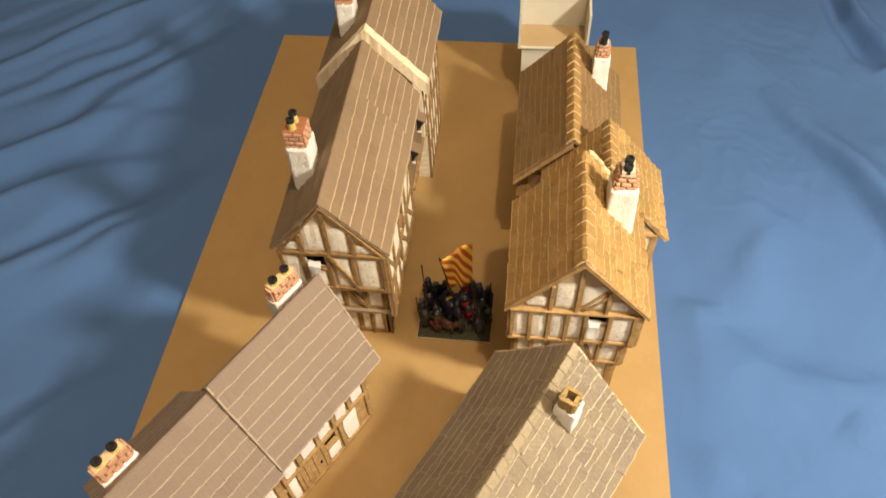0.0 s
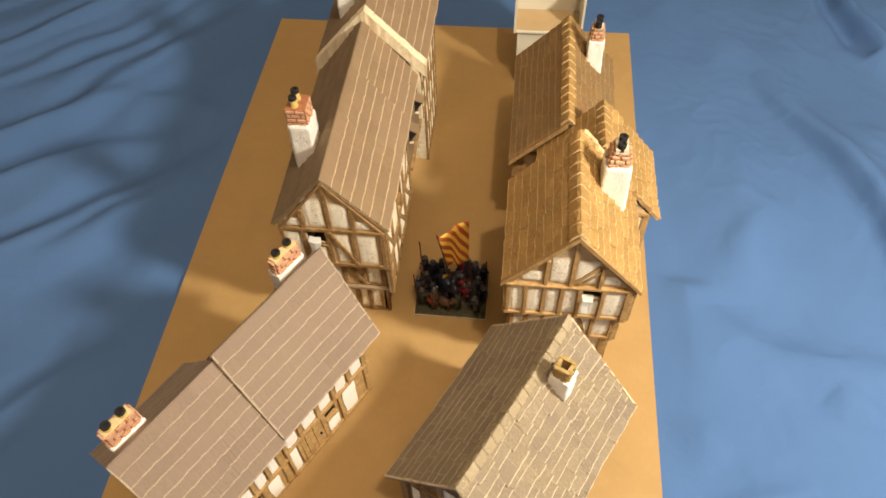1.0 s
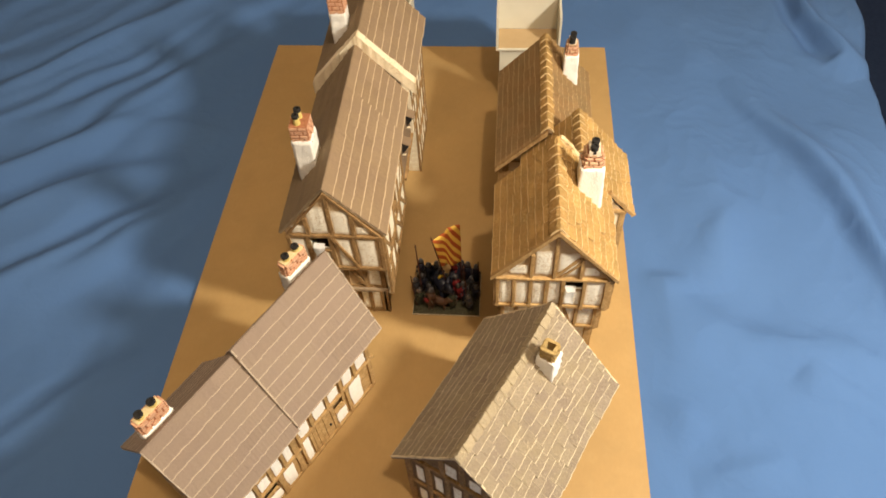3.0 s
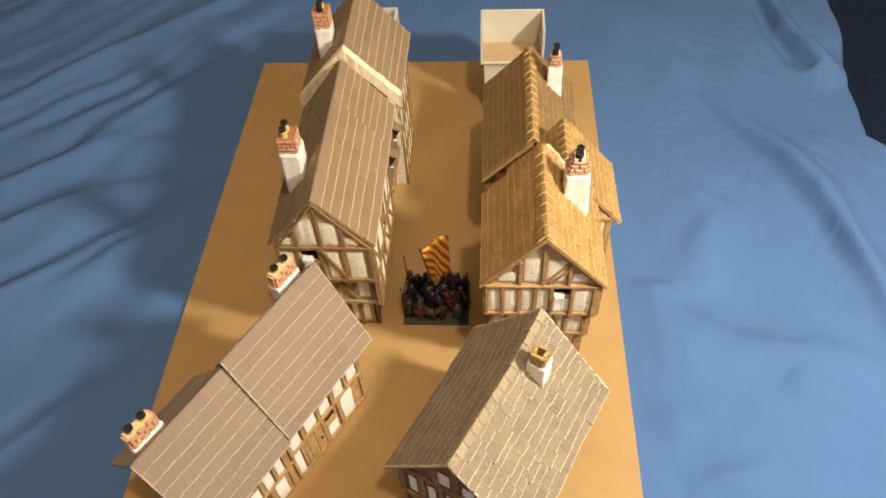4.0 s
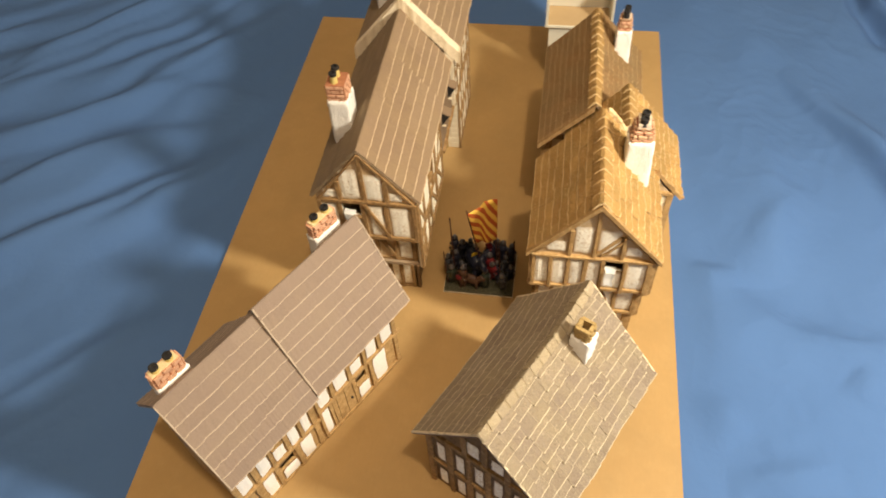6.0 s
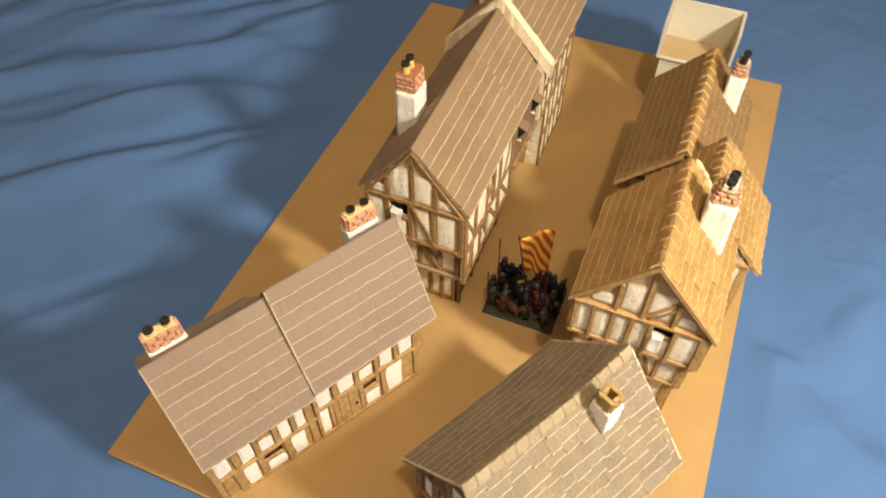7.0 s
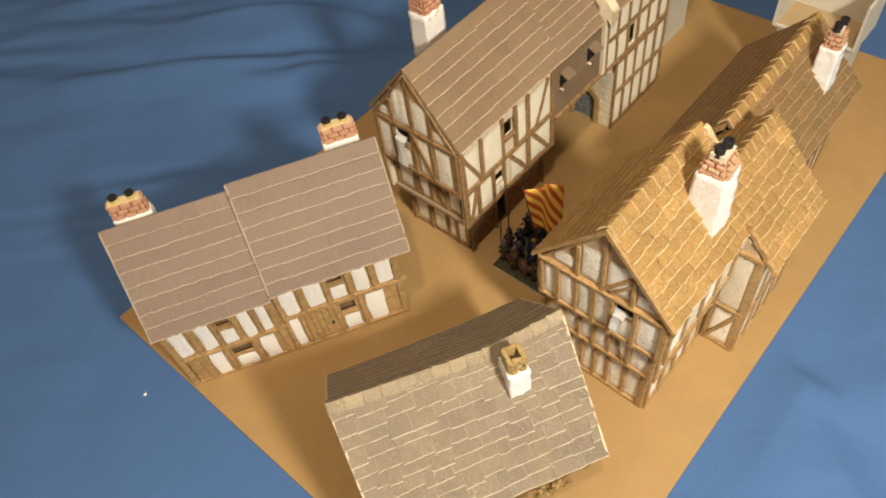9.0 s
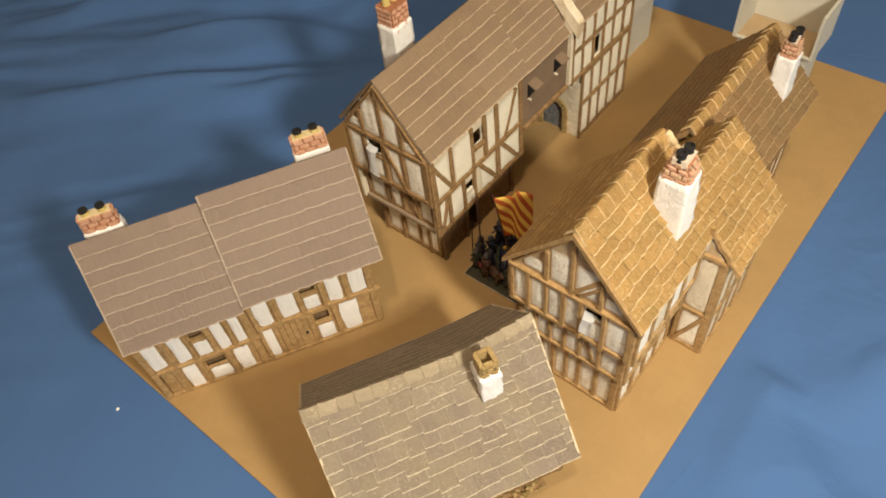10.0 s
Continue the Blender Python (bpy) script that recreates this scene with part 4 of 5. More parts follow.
    top = part("brick_top", bm, BRICK_BED, h, "red brick chimney top")
    brick_ring(top, (cx - 0.0066, cy - 0.0078), (cx + 0.0066, cy + 0.0078), 0.1790, 5, BRICK, 2, 3, 0.0036)
    pot(h, cx - 0.001, cy - 0.0035, 0.197, 0.0026, 0.0085)
    pot(h, cx - 0.001, cy + 0.0035, 0.197, 0.0026, 0.0085)


def build_hall():
    """The taller house past the passage, its plastered gable overhanging and rising over its neighbour's roof."""
    h = thing("hall_house", pose(-0.043, 0.425, 0), "tall half-timbered house with raised cream gable and arched door", "house", "model houses on the board")
    x, y0, y1, ze, zr, yu = 0.0392, -0.0350, 0.040, 0.126, 0.1775, -0.0530
    w, f = gable_wall(h, -x, x, y0, 0.0, 0.0700, None, [(0.037, 0.0, 0.061, 0.032)], PLASTER_CREAM)
    gable_wall(h, -x, x, yu, 0.0740, ze, (0, zr), [], PLASTER_CREAM)
    floor_slab(h, (-x, yu, 0.0700), (x, y1 - 0.002, 0.0738), "jetty_floor")
    # plastered coping over the gable, just above both roofs, with a worn uneven face
    for k in (1, -1):
        bm = bmesh.new()
        n, rings = 16, []
        for i in range(n + 1):
            u = i / n
            px, pz = 0.0462 * k * u, zr + 0.0070 - (zr + 0.0070 - 0.1330) * u
            a, b, c = (random.uniform(-0.0005, 0.0005) for _ in range(3))
            rings.append([bm.verts.new(q) for q in ((px, yu - 0.0045 + a, pz - 0.0125), (px, yu - 0.0045 + a, pz + b), (px, yu + 0.0035 + c, pz + b), (px, yu + 0.0035 + c, pz - 0.0070))])
        for p, q in zip(rings, rings[1:]):
            for i in range(4):
                j = (i + 1) % 4
                bm.faces.new((p[i], p[j], q[j], q[i]))
        bm.faces.new(rings[0])
        bm.faces.new(rings[-1][::-1])
        part("gable_coping", bm, PLASTER_TAN, h, "cream plastered gable coping")
    bm = bmesh.new()
    cuboid(bm, (x - 0.006, yu - 0.0040, 0.074), (x + 0.0012, yu, 0.1330), jitter=0.0003)
    part("corner_pier", bm, PLASTER_CREAM, h, "cream plastered corner pier")
    # stone arch and studded door in the passage
    bm = bmesh.new()
    n = 9
    for k in range(n):
        a0, a1 = math.pi * k / n, math.pi * (k + 0.93) / n
        ring = [(r * math.cos(a), r * math.sin(a)) for r, a in ((0.0105, a0), (0.0150, a0), (0.0150, a1), (0.0105, a1))]
        prism(bm, [(0.013 + p, y0 - 0.002, 0.022 + q) for p, q in ring], (0, 0.002, 0))
    for s in (-1, 1):
        for k in range(4):
            cuboid(bm, (0.013 + (0.0105 if s > 0 else -0.0150), y0 - 0.002, k * 0.0055), (0.013 + (0.0150 if s > 0 else -0.0105), y0, k * 0.0055 + 0.0051))
    part("door_arch", bm, STONE, h, "yellow stone door arch")
    bm = bmesh.new()
    cuboid(bm, (-0.001, y0 + 0.0022, 0.0), (0.027, y0 + 0.004, 0.034))
    part("door", bm, GREYSTONE, h, "dark grey studded door")
    me = unit_mesh("quoin", PLASTER_CREAM, lambda bm: cuboid(bm, (0, 0, 0), (1, 1, 1), jitter=0.05))
    for k in range(9):
        d = 0.012 if k % 2 else 0.008
        piece("quoin", me, Matrix.Translation((x - d + 0.0003, y0 - 0.0006, 0.0005 + k * 0.0066)) @ Matrix.Diagonal((d, 0.001, 0.0062, 1)), w)
    # street side, two tiers
    for z0, z1, ys, cols, op in ((0.0, 0.072, y0, 5, []), (0.072, ze, yu, 6, [(0.0335, 0.0760, 0.0445, 0.0960)])):
        length = y1 - ys
        w, f = wall(h, (x, ys, 0), (0, 1, 0), None, z0, z1, length, op, PLASTER_CREAM)
        step = length / cols
        mid = (z0 + z1) / 2 + 0.002
        for k in range(cols):
            for a, b in ((z0 + 0.004, mid - 0.002), (mid + 0.002, z1 - 0.004)):
                r = (k * step + 0.0018, a, (k + 1) * step - 0.0018, b)
                if not any(r[0] < o[2] and r[2] > o[0] and r[1] < o[3] and r[3] > o[1] for o in op):
                    panels(w, f, [r], PLASTER_CREAM)
        beams(w, f, [(k * step + random.uniform(-0.0006, 0.0006), z0, k * step + random.uniform(-0.0006, 0.0006), z1, 0.0021) for k in range(cols + 1)] + [(0, z, length, z, 0.0026) for z in (z0 + 0.002, mid, z1 - 0.002)], WOOD, proud=0.0022)
    gable_wall(h, -x, x, y1, 0.0, ze, (0, zr), [], PLASTER_CREAM, 1)
    wall(h, (-x, y1, 0), (0, -1, 0), None, 0.0, ze, 0.075, [], PLASTER_CREAM)
    # back slope again in the shade-coloured slate
    for s in (1, -1):
        e = 0.0455 * s
        roof_slope(h, (0, yu + 0.001, zr + 0.0045), (0, y1 + 0.003, zr + 0.0045), (e, yu + 0.001, 0.1305), (e, y1 + 0.003, 0.1305), 8, SLATE_BROWN if s > 0 else SLATE_SHADED, 2, "brown slate roof in uneven courses", stagger=0.08)
    cx, cy = -0.0215, -0.018
    stack(h, cx, cy, 0.0140, 0.0160, 0.130, 0.184, RENDER_WHITE, "tall white-rendered chimney shaft")
    bm = bmesh.new()
    cuboid(bm, (cx - 0.0066, cy - 0.0076, 0.183), (cx + 0.0066, cy + 0.0076, 0.198))
    top = part("brick_top", bm, BRICK_BED, h, "red brick chimney top")
    brick_ring(top, (cx - 0.0066, cy - 0.0076), (cx + 0.0066, cy + 0.0076), 0.1825, 4, BRICK, 2, 3, 0.0040)
    pot(h, cx, cy - 0.003, 0.198, 0.0026, 0.008, DARK)
    pot(h, cx, cy + 0.003, 0.198, 0.0026, 0.008)


def stone_chimney(h, cx, cy, z_foot, z_top, sx, sy):
    """White harled stack with a rubble crown and two black pots."""
    stack(h, cx, cy, 1.06 * sx, 1.06 * sy, z_foot, z_top - 0.0125, RENDER_WHITE, "white harled chimney shaft", 0.22)
    bm = bmesh.new()
    rings = [[bm.verts.new((cx + a * k * sx, cy + b * k * sy, z)) for a, b in ((-1, -1), (1, -1), (1, 1), (-1, 1))] for k, z in ((0.345, z_top - 0.0135), (0.25, z_top - 0.001))]
    for i in range(4):
        j = (i + 1) % 4
        bm.faces.new((rings[0][i], rings[0][j], rings[1][j], rings[1][i]))
    bm.faces.new(rings[0][::-1])
    bm.faces.new(rings[1])
    top = part("brick_top", bm, BRICK_BED, h, "rough tan brick chimney top")
    for r in range(4):
        k = 0.345 - 0.024 * r
        brick_ring(top, (cx - k * sx, cy - k * sy), (cx + k * sx, cy + k * sy), z_top - 0.0135 + r * 0.0032, 1, BRICK_TAN if r % 2 else BRICK, 2, 2, 0.0034, proud=0.0009, rough=0.17, first=r)
    bm = bmesh.new()
    cuboid(bm, (cx - 0.20 * sx, cy - 0.30 * sy, z_top - 0.002), (cx + 0.20 * sx, cy + 0.30 * sy, z_top + 0.002), jitter=0.0004)
    part("chimney_cap", bm, MORTAR, h, "cream mortar cap")
    for s in (-1, 1):
        pot(h, cx + 0.0005 * s, cy + s * 0.0031, z_top + 0.001, 0.0027, 0.0050, DARK)


def rubble_shape(bm):
    bmesh.ops.create_icosphere(bm, subdivisions=1, radius=1.0)
    for v in bm.verts:
        v.co *= random.uniform(0.8, 1.15)


def build_merchant():
    """The three-tier jettied house with the ochre roof, and its lower wing behind."""
    h = thing("merchant_house", pose(0.122, 0.217, 0), "three-tier jettied half-timbered house with ochre tile roof", "house", "model houses on the board")
    z1, z2, ze, zr = 0.046, 0.078, 0.1165, 0.168
    tiers = ((0.0425, -0.0425, z2, ze), (0.0385, -0.0390, z1, z2), (0.0350, -0.0355, 0.0, z1))
    for k, (x, y, za, zb) in enumerate(tiers):
        op = [(0.0515, 0.1020, 0.0640, 0.1125)] if k == 0 else []
        w, f = gable_wall(h, -x, x, y, za, zb, (0, zr) if k == 0 else None, op, PLASTER_WORN)
        cols = [(-0.0395, -0.0302), (-0.0274, -0.0180), (-0.0152, -0.0060), (-0.0032, 0.0060), (0.0088, 0.0214), (0.0242, 0.0385)]
        rows = []
        for a, b in cols:
            a, b = a * x / 0.0425, b * x / 0.0425
            top = zb - 0.003
            if k == 0 and a > 0.008 and b < 0.024:
                top = 0.1010
            rows.append((a + x, za + 0.004, b + x, top))
        panels(w, f, rows, PLASTER_WORN)
        posts = [p * x / 0.0425 + x for p in (-0.0288, -0.0166, -0.0046, 0.0073, 0.0228)]
        timber_gable(w, f, 2 * x, za, zb - 0.001, (x, zr) if k == 0 else None, posts, WOOD_LIGHT, (0.0260, 0.0425, 0.0615) if k == 0 else (), 0.0026, 0.0026)
        beams(w, f, [(2 * x - 0.0026, za, 2 * x - 0.0026, zb, 0.0050)], WOOD_LIGHT, proud=0.0028)
        if k == 0:
            panels(w, f, [(0.010, 0.120, 0.0235, 0.131), (0.0280, 0.120, 0.0405, 0.148), (0.0445, 0.120, 0.0590, 0.146), (0.0635, 0.120, 0.075, 0.130)], PLASTER_WORN)
            beams(w, f, [(0.0440, 0.1195, 0.0590, 0.1400, 0.0026), (0.0485, 0.1190, 0.0605, 0.1350, 0.002)], WOOD_LIGHT)
        if k == 1:
            beams(w, f, [(0.048, 0.076, 0.056, 0.050, 0.003)], WOOD)
        # east side
        ye = 0.030 if k else 0.032
        w, f = wall(h, (x, y, 0), (0, 1, 0), None, za, zb, ye - y, [], PLASTER_WORN)
        n = 4
        for q in range(n):
            a, b = (q + 0.12) * (ye - y) / n, (q + 0.88) * (ye - y) / n
            panels(w, f, [(a, za + 0.004, b, zb - 0.004)], PLASTER_TAN if q % 2 else PLASTER_WORN)
        beams(w, f, [(q * (ye - y) / n, za, q * (ye - y) / n, zb) for q in range(n + 1)] + [(0, za + 0.002, ye - y, za + 0.002), (0, zb - 0.002, ye - y, zb - 0.002)], WOOD_LIGHT)
        # west side
        w, f = wall(h, (-x, 0.043, 0), (0, -1, 0), None, za, zb, 0.043 - y, [], PLASTER_WORN)
        beams(w, f, [(q * (0.043 - y) / 5, za, q * (0.043 - y) / 5, zb) for q in range(6)] + [(0, za + 0.002, 0.043 - y, za + 0.002)], WOOD)
        floor_slab(h, (-x + 0.002, y + 0.002, max(za - 0.001, 0.0003)), (x - 0.002, 0.043, za + 0.0012))
    bm = bmesh.new()
    # a sheet of white paper over the sill, creased and curling out at its foot
    cols = [(0.0088, 0.0096, 0.0092), (0.0140, 0.0142, 0.0136), (0.0172, 0.0160, 0.0152)]
    rows = [(-0.0418, 0.1052), (-0.0466, 0.1030), (-0.0474, 0.0975), (-0.0490, 0.0925)]
    grid = [[bm.verts.new((c[min(j, 2)] + 0.0004 * (j % 2), y + 0.0005 * (i % 2), z - 0.0006 * i * (j > 1))) for i, c in enumerate(cols)] for j, (y, z) in enumerate(rows)]
    for p, q in zip(grid, grid[1:]):
        for i in range(2):
            bm.faces.new((p[i], p[i + 1], q[i + 1], q[i]))
    bmesh.ops.solidify(bm, geom=list(bm.faces), thickness=0.0005)
    part("window_drape", bm, PAPER, h, "white cloth hanging from the window")
    gable_wall(h, -0.0385, 0.0385, 0.043, 0.0, ze, (0, zr), [], PLASTER_WORN, 1)
    for s in (1, -1):
        roof_slope(h, (0, -0.0448, zr + 0.003), (0, 0.046, zr + 0.003), (0.0450 * s, -0.0448, 0.1175), (0.0450 * s, 0.046, 0.1175), 9, SLATE_OCHRE, 6, "ochre tile roof with ragged courses", stagger=0.11, step=0.0024 if s > 0 else 0.0010)
    ridge_tiles(h, (0, -0.0448, zr + 0.004), (0, 0.046, zr + 0.004), 9, "ochre_tile", 0.0066, 0.0068)
    verge_strip(h, (0.0015, 0.0465, zr + 0.0040), (0.0230, 0.0465, 0.1450), -0.0042, SLATE_OCHRE, 0.0028)
    # verge board on the gable
    bm = bmesh.new()
    for s in (1, -1):
        prism(bm, [(0, -0.0466, zr + 0.0046), (0.0462 * s, -0.0466, 0.1186), (0.0462 * s, -0.0466, 0.1150), (0, -0.0466, zr + 0.0004)], (0, 0.0030, 0))
    part("verge_board", bm, WOOD_LIGHT, h, "ochre verge board")
    # wing
    wx0, wx1, wy0, wy1, wr, rx = -0.0215, 0.0590, 0.036, 0.098, 0.147, 0.021
    w, f = gable_wall(h, wx0, wx1, wy0, 0.0, 0.0995, (rx, wr - 0.002), [], PLASTER_WORN)
    u = lambda v: v - wx0
    panels(w, f, [(u(0.041), 0.004, u(0.056), 0.040), (u(0.030), 0.105, u(0.046), 0.117)], PLASTER_WORN)
    panels(w, f, [(u(0.041), 0.047, u(0.056), 0.098)], PLASTER_TAN)
    beams(w, f, [(u(0.0575), 0, u(0.0575), 0.101, 0.005), (u(0.039), 0, u(0.039), 0.101), (u(0.037), 0.043, u(0.059), 0.043), (u(0.037), 0.0015, u(0.059), 0.0015), (u(0.040), 0.003, u(0.056), 0.041), (u(0.030), 0.1015, u(0.059), 0.1015)], WOOD_LIGHT)
    w, f = wall(h, (wx1, wy0, 0), (0, 1, 0), None, 0.0, 0.102, wy1 - wy0, [], PLASTER_WORN)
    panels(w, f, [(0.004 + 0.0145 * k, a, 0.0155 + 0.0145 * k, b) for k in range(4) for a, b in ((0.005, 0.041), (0.047, 0.096))], PLASTER_TAN)
    beams(w, f, [(0.001 + 0.0150 * k, 0, 0.001 + 0.0150 * k, 0.1, 0.004) for k in range(5)] + [(0, z, 0.062, z) for z in (0.0015, 0.044, 0.099)], WOOD_LIGHT)
    gable_wall(h, wx0, wx1, wy1, 0.0, 0.0995, (rx, wr - 0.002), [], PLASTER_WORN, 1)
    wall(h, (wx0, wy1, 0), (0, -1, 0), None, 0.0, 0.0985, wy1 - wy0, [], PLASTER_WORN)
    for e, z in ((0.0655, 0.0965), (-0.0240, 0.0985)):
        roof_slope(h, (rx, 0.0372, wr), (rx, 0.104, wr), (e, 0.0372, z), (e, 0.104, z), 9, SLATE_OCHRE, 5, "ochre tile roof with ragged courses", stagger=0.11, step=0.0024 if e > 0 else 0.0010)
    verge_strip(h, (0.043, 0.0376, 0.1222), (0.0655, 0.0376, 0.0955), -0.0030, WOOD_LIGHT, 0.0032)
    ridge_tiles(h, (rx, 0.047, wr + 0.001), (rx, 0.104, wr + 0.001), 7, "ochre_tile", 0.0055, 0.0056)
    stone_chimney(h, 0.0245, 0.0185, 0.108, 0.187, 0.0208, 0.0188)


def build_tiled():
    """The plainer brown-roofed house behind the wing."""
    h = thing("tiled_house", pose(0.119, 0.378, 0), "low half-timbered house with weathered brown tile roof", "house", "model houses on the board")
    x, y0, y1, ze, zr = 0.0345, -0.058, 0.060, 0.089, 0.131
    for fc, y in ((-1, y0), (1, y1)):
        w, f = gable_wall(h, -x, x, y, 0.0, ze, (0, zr - 0.003), [], PLASTER_WORN, fc)
        timber_gable(w, f, 2 * x, 0.0, ze, (x, zr - 0.003), (0.02, 0.035, 0.05), WOOD, (0.022, 0.047))
    for xs, d, o in ((x, 1, y0), (-x, -1, y1)):
        w, f = wall(h, (xs, o, 0), (0, d, 0), None, 0.0, ze, y1 - y0, [], PLASTER_WORN)
        panels(w, f, [(0.004 + 0.0145 * k, a, 0.0155 + 0.0145 * k, b) for k in range(8) for a, b in ((0.005, 0.041), (0.047, 0.085))], PLASTER_TAN)
        beams(w, f, [(0.0015 + 0.0145 * k, 0, 0.0015 + 0.0145 * k, 0.088, 0.0035) for k in range(9)] + [(0, z, y1 - y0, z) for z in (0.0015, 0.044, 0.087)], WOOD)
    floor_slab(h, (-x + 0.002, y0 + 0.002, 0.043), (x - 0.002, y1 - 0.002, 0.045))
    for s in (1, -1):
        roof_slope(h, (0, y0 - 0.006, zr), (0, y1 + 0.005, zr), (0.0430 * s, y0 - 0.006, 0.0865), (0.0430 * s, y1 + 0.005, 0.0865), 9, SLATE_RUST, 7, "weathered brown tile roof", stagger=0.12, step=0.0019 if s > 0 else 0.0008)
    ridge_tiles(h, (0, y0 - 0.006, zr + 0.001), (0, y1 + 0.005, zr + 0.001), 13, "ochre_tile", 0.0058, 0.0054)
    # heavy verge timber on the near gable, and a projecting beam end
    bm = bmesh.new()
    prism(bm, [(0, y0 - 0.0085, zr + 0.001), (-0.0435, y0 - 0.0085, 0.0865), (-0.0435, y0 - 0.0085, 0.0815), (0, y0 - 0.0085, zr - 0.0045)], (0, 0.0030, 0))
    part("verge_board", bm, WOOD, h, "brown verge board")
    bm = bmesh.new()
    cuboid(bm, (-0.040, y0 - 0.014, 0.071), (-0.029, y0, 0.076), jitter=0.0004)
    part("beam_end", bm, WOOD, h)
    stone_chimney(h, 0.0225, 0.034, 0.082, 0.148, 0.0150, 0.0150)


def build_barn():
    """The single-storey house with a swaybacked grey slate roof and a stone-topped chimney."""
    h = thing("slate_house", pose(0.0893, 0.0819, 0, 0, 0, -27.6), "half-timbered house with swaybacked grey slate roof", "house", "model houses on the board")
    x, y, ze, zr = 0.0440, 0.0590, 0.082, 0.1355
    sag = lambda t: 0.0085 * (1.0 - abs((t - 0.66) / (0.66 if t < 0.66 else 0.34)) ** 1.3)
    xl, zj = 0.0345, 0.036
    for fc, yy in ((-1, -y), (1, y)):
        w, f = gable_wall(h, -x, xl, yy, 0.0, zj, None, [], WOOD_DARK, fc)
        panels(w, f, [(a + 0.0012, 0.006, a + 0.0078, 0.030) for a in (0.006, 0.021, 0.036, 0.051, 0.066)], PLASTER_WORN, 0.0010)
        beams(w, f, [(a, 0.0, a, zj) for a in (0.0015, 0.018, 0.033, 0.048, 0.063, 0.077)], WOOD, 0.0045)
        w, f = gable_wall(h, -x, x, yy, zj, ze, (0, zr - 0.006), [], WOOD_DARK, fc)
        panels(w, f, [(a + 0.0012, 0.046, a + 0.0078, 0.072) for a in (0.006, 0.021, 0.036, 0.051, 0.066, 0.077)] + [(0.032, 0.087, 0.041, 0.106), (0.050, 0.087, 0.059, 0.102)], PLASTER_WORN, 0.0010)
        timber_gable(w, f, 2 * x, zj, ze, (x, zr - 0.006), (0.018, 0.033, 0.048, 0.063, 0.0755), WOOD, (0.030, 0.045, 0.062), 0.0045)
    # street side: flush; the other side oversails a lower wall set back, with worn post ends and rubble along its foot
    w, f = wall(h, (-x, y, 0), (0, -1, 0), None, 0.0, 0.080, 2 * y, [], WOOD_DARK)
    panels(w, f, [(0.005 + 0.0145 * k, p, 0.0150 + 0.0145 * k, q) for k in range(8) for p, q in ((0.004, 0.038), (0.046, 0.074))], PLASTER_WORN, 0.0012)
    beams(w, f, [(0.0015 + 0.0145 * k, 0, 0.0015 + 0.0145 * k, 0.079, 0.0040) for k in range(9)] + [(0, z, 2 * y, z) for z in (0.0015, 0.042, 0.077)], WOOD)
    wall(h, (xl, -y, 0), (0, 1, 0), None, 0.0, zj, 2 * y, [], WOOD_DARK)
    w, f = wall(h, (x, -y, 0), (0, 1, 0), None, zj, 0.080, 2 * y, [], WOOD_DARK)
    panels(w, f, [(0.005 + 0.0145 * k, 0.043, 0.0150 + 0.0145 * k, 0.074) for k in range(8)], PLASTER_WORN, 0.0016)
    beams(w, f, [(0.0015 + 0.0145 * k, zj - 0.003, 0.0015 + 0.0145 * k, 0.079, 0.0042) for k in range(9)] + [(0, z, 2 * y, z) for z in (0.0385, 0.077)], WOOD, 0.0036, 0.0034)
    bm = bmesh.new()
    cuboid(bm, (xl, -y + 0.001, zj - 0.0030), (x + 0.0065, y - 0.012, zj - 0.0006), jitter=0.0006)
    ledge = part("ledge", bm, WOOD, h, "rough ledge strewn with rubble and turf")
    stone = unit_mesh("rubble_stone", STONE, rubble_shape)
    turf = unit_mesh("turf_clump", TURF, rubble_shape)
    for k in range(110):
        s = random.uniform(0.0007, 0.0018)
        at = Matrix.Translation((x + random.uniform(0.0, 0.0078), random.uniform(-y + 0.002, y - 0.012), zj + random.uniform(-0.0015, 0.0012)))
        kind = k % 3
        piece("turf_clump" if kind else "rubble_stone", turf if kind else stone, at @ Matrix.Rotation(random.uniform(0, 6), 4, "Z") @ Matrix.Diagonal((s * 1.5, s, s, 1)), ledge)
    floor_slab(h, (-x + 0.002, -y + 0.002, 0.041), (x - 0.002, y - 0.002, 0.043))
    roof_slope(h, (0, -0.0645, zr), (0, 0.0640, zr), (0.0560, -0.0645, 0.0735), (0.0560, 0.0640, 0.0735), 10, SLATE_GREY, 11, "grey slate roof with staggered courses", sag=sag, stagger=0.24, step=0.0019)
    roof_slope(h, (0, -0.0645, zr), (0, 0.0640, zr), (-0.0530, -0.0645, 0.0735), (-0.0530, 0.0640, 0.0735), 10, SLATE_GREY, 11, "grey slate roof with staggered courses", sag=sag, stagger=0.24, step=0.0007)
    for end, wide in ((-0.0645, 0.0011), (0.0640, -0.0011)):
        for e in (0.0560, -0.0530):
            verge_strip(h, (0, end, zr), (e, end, 0.0735), wide, SLATE_CREAM)
    ridge_tiles(h, (0, -0.0645, zr + 0.0015), (0, 0.0640, zr + 0.0009), 14, "cream_slate", 0.0044, 0.0050, sag=sag)
    cx, cy = 0.0150, 0.0300
    stack(h, cx, cy, 0.0130, 0.0118, 0.092, 0.131, RENDER_WHITE, "white-rendered chimney base")
    bm = bmesh.new()
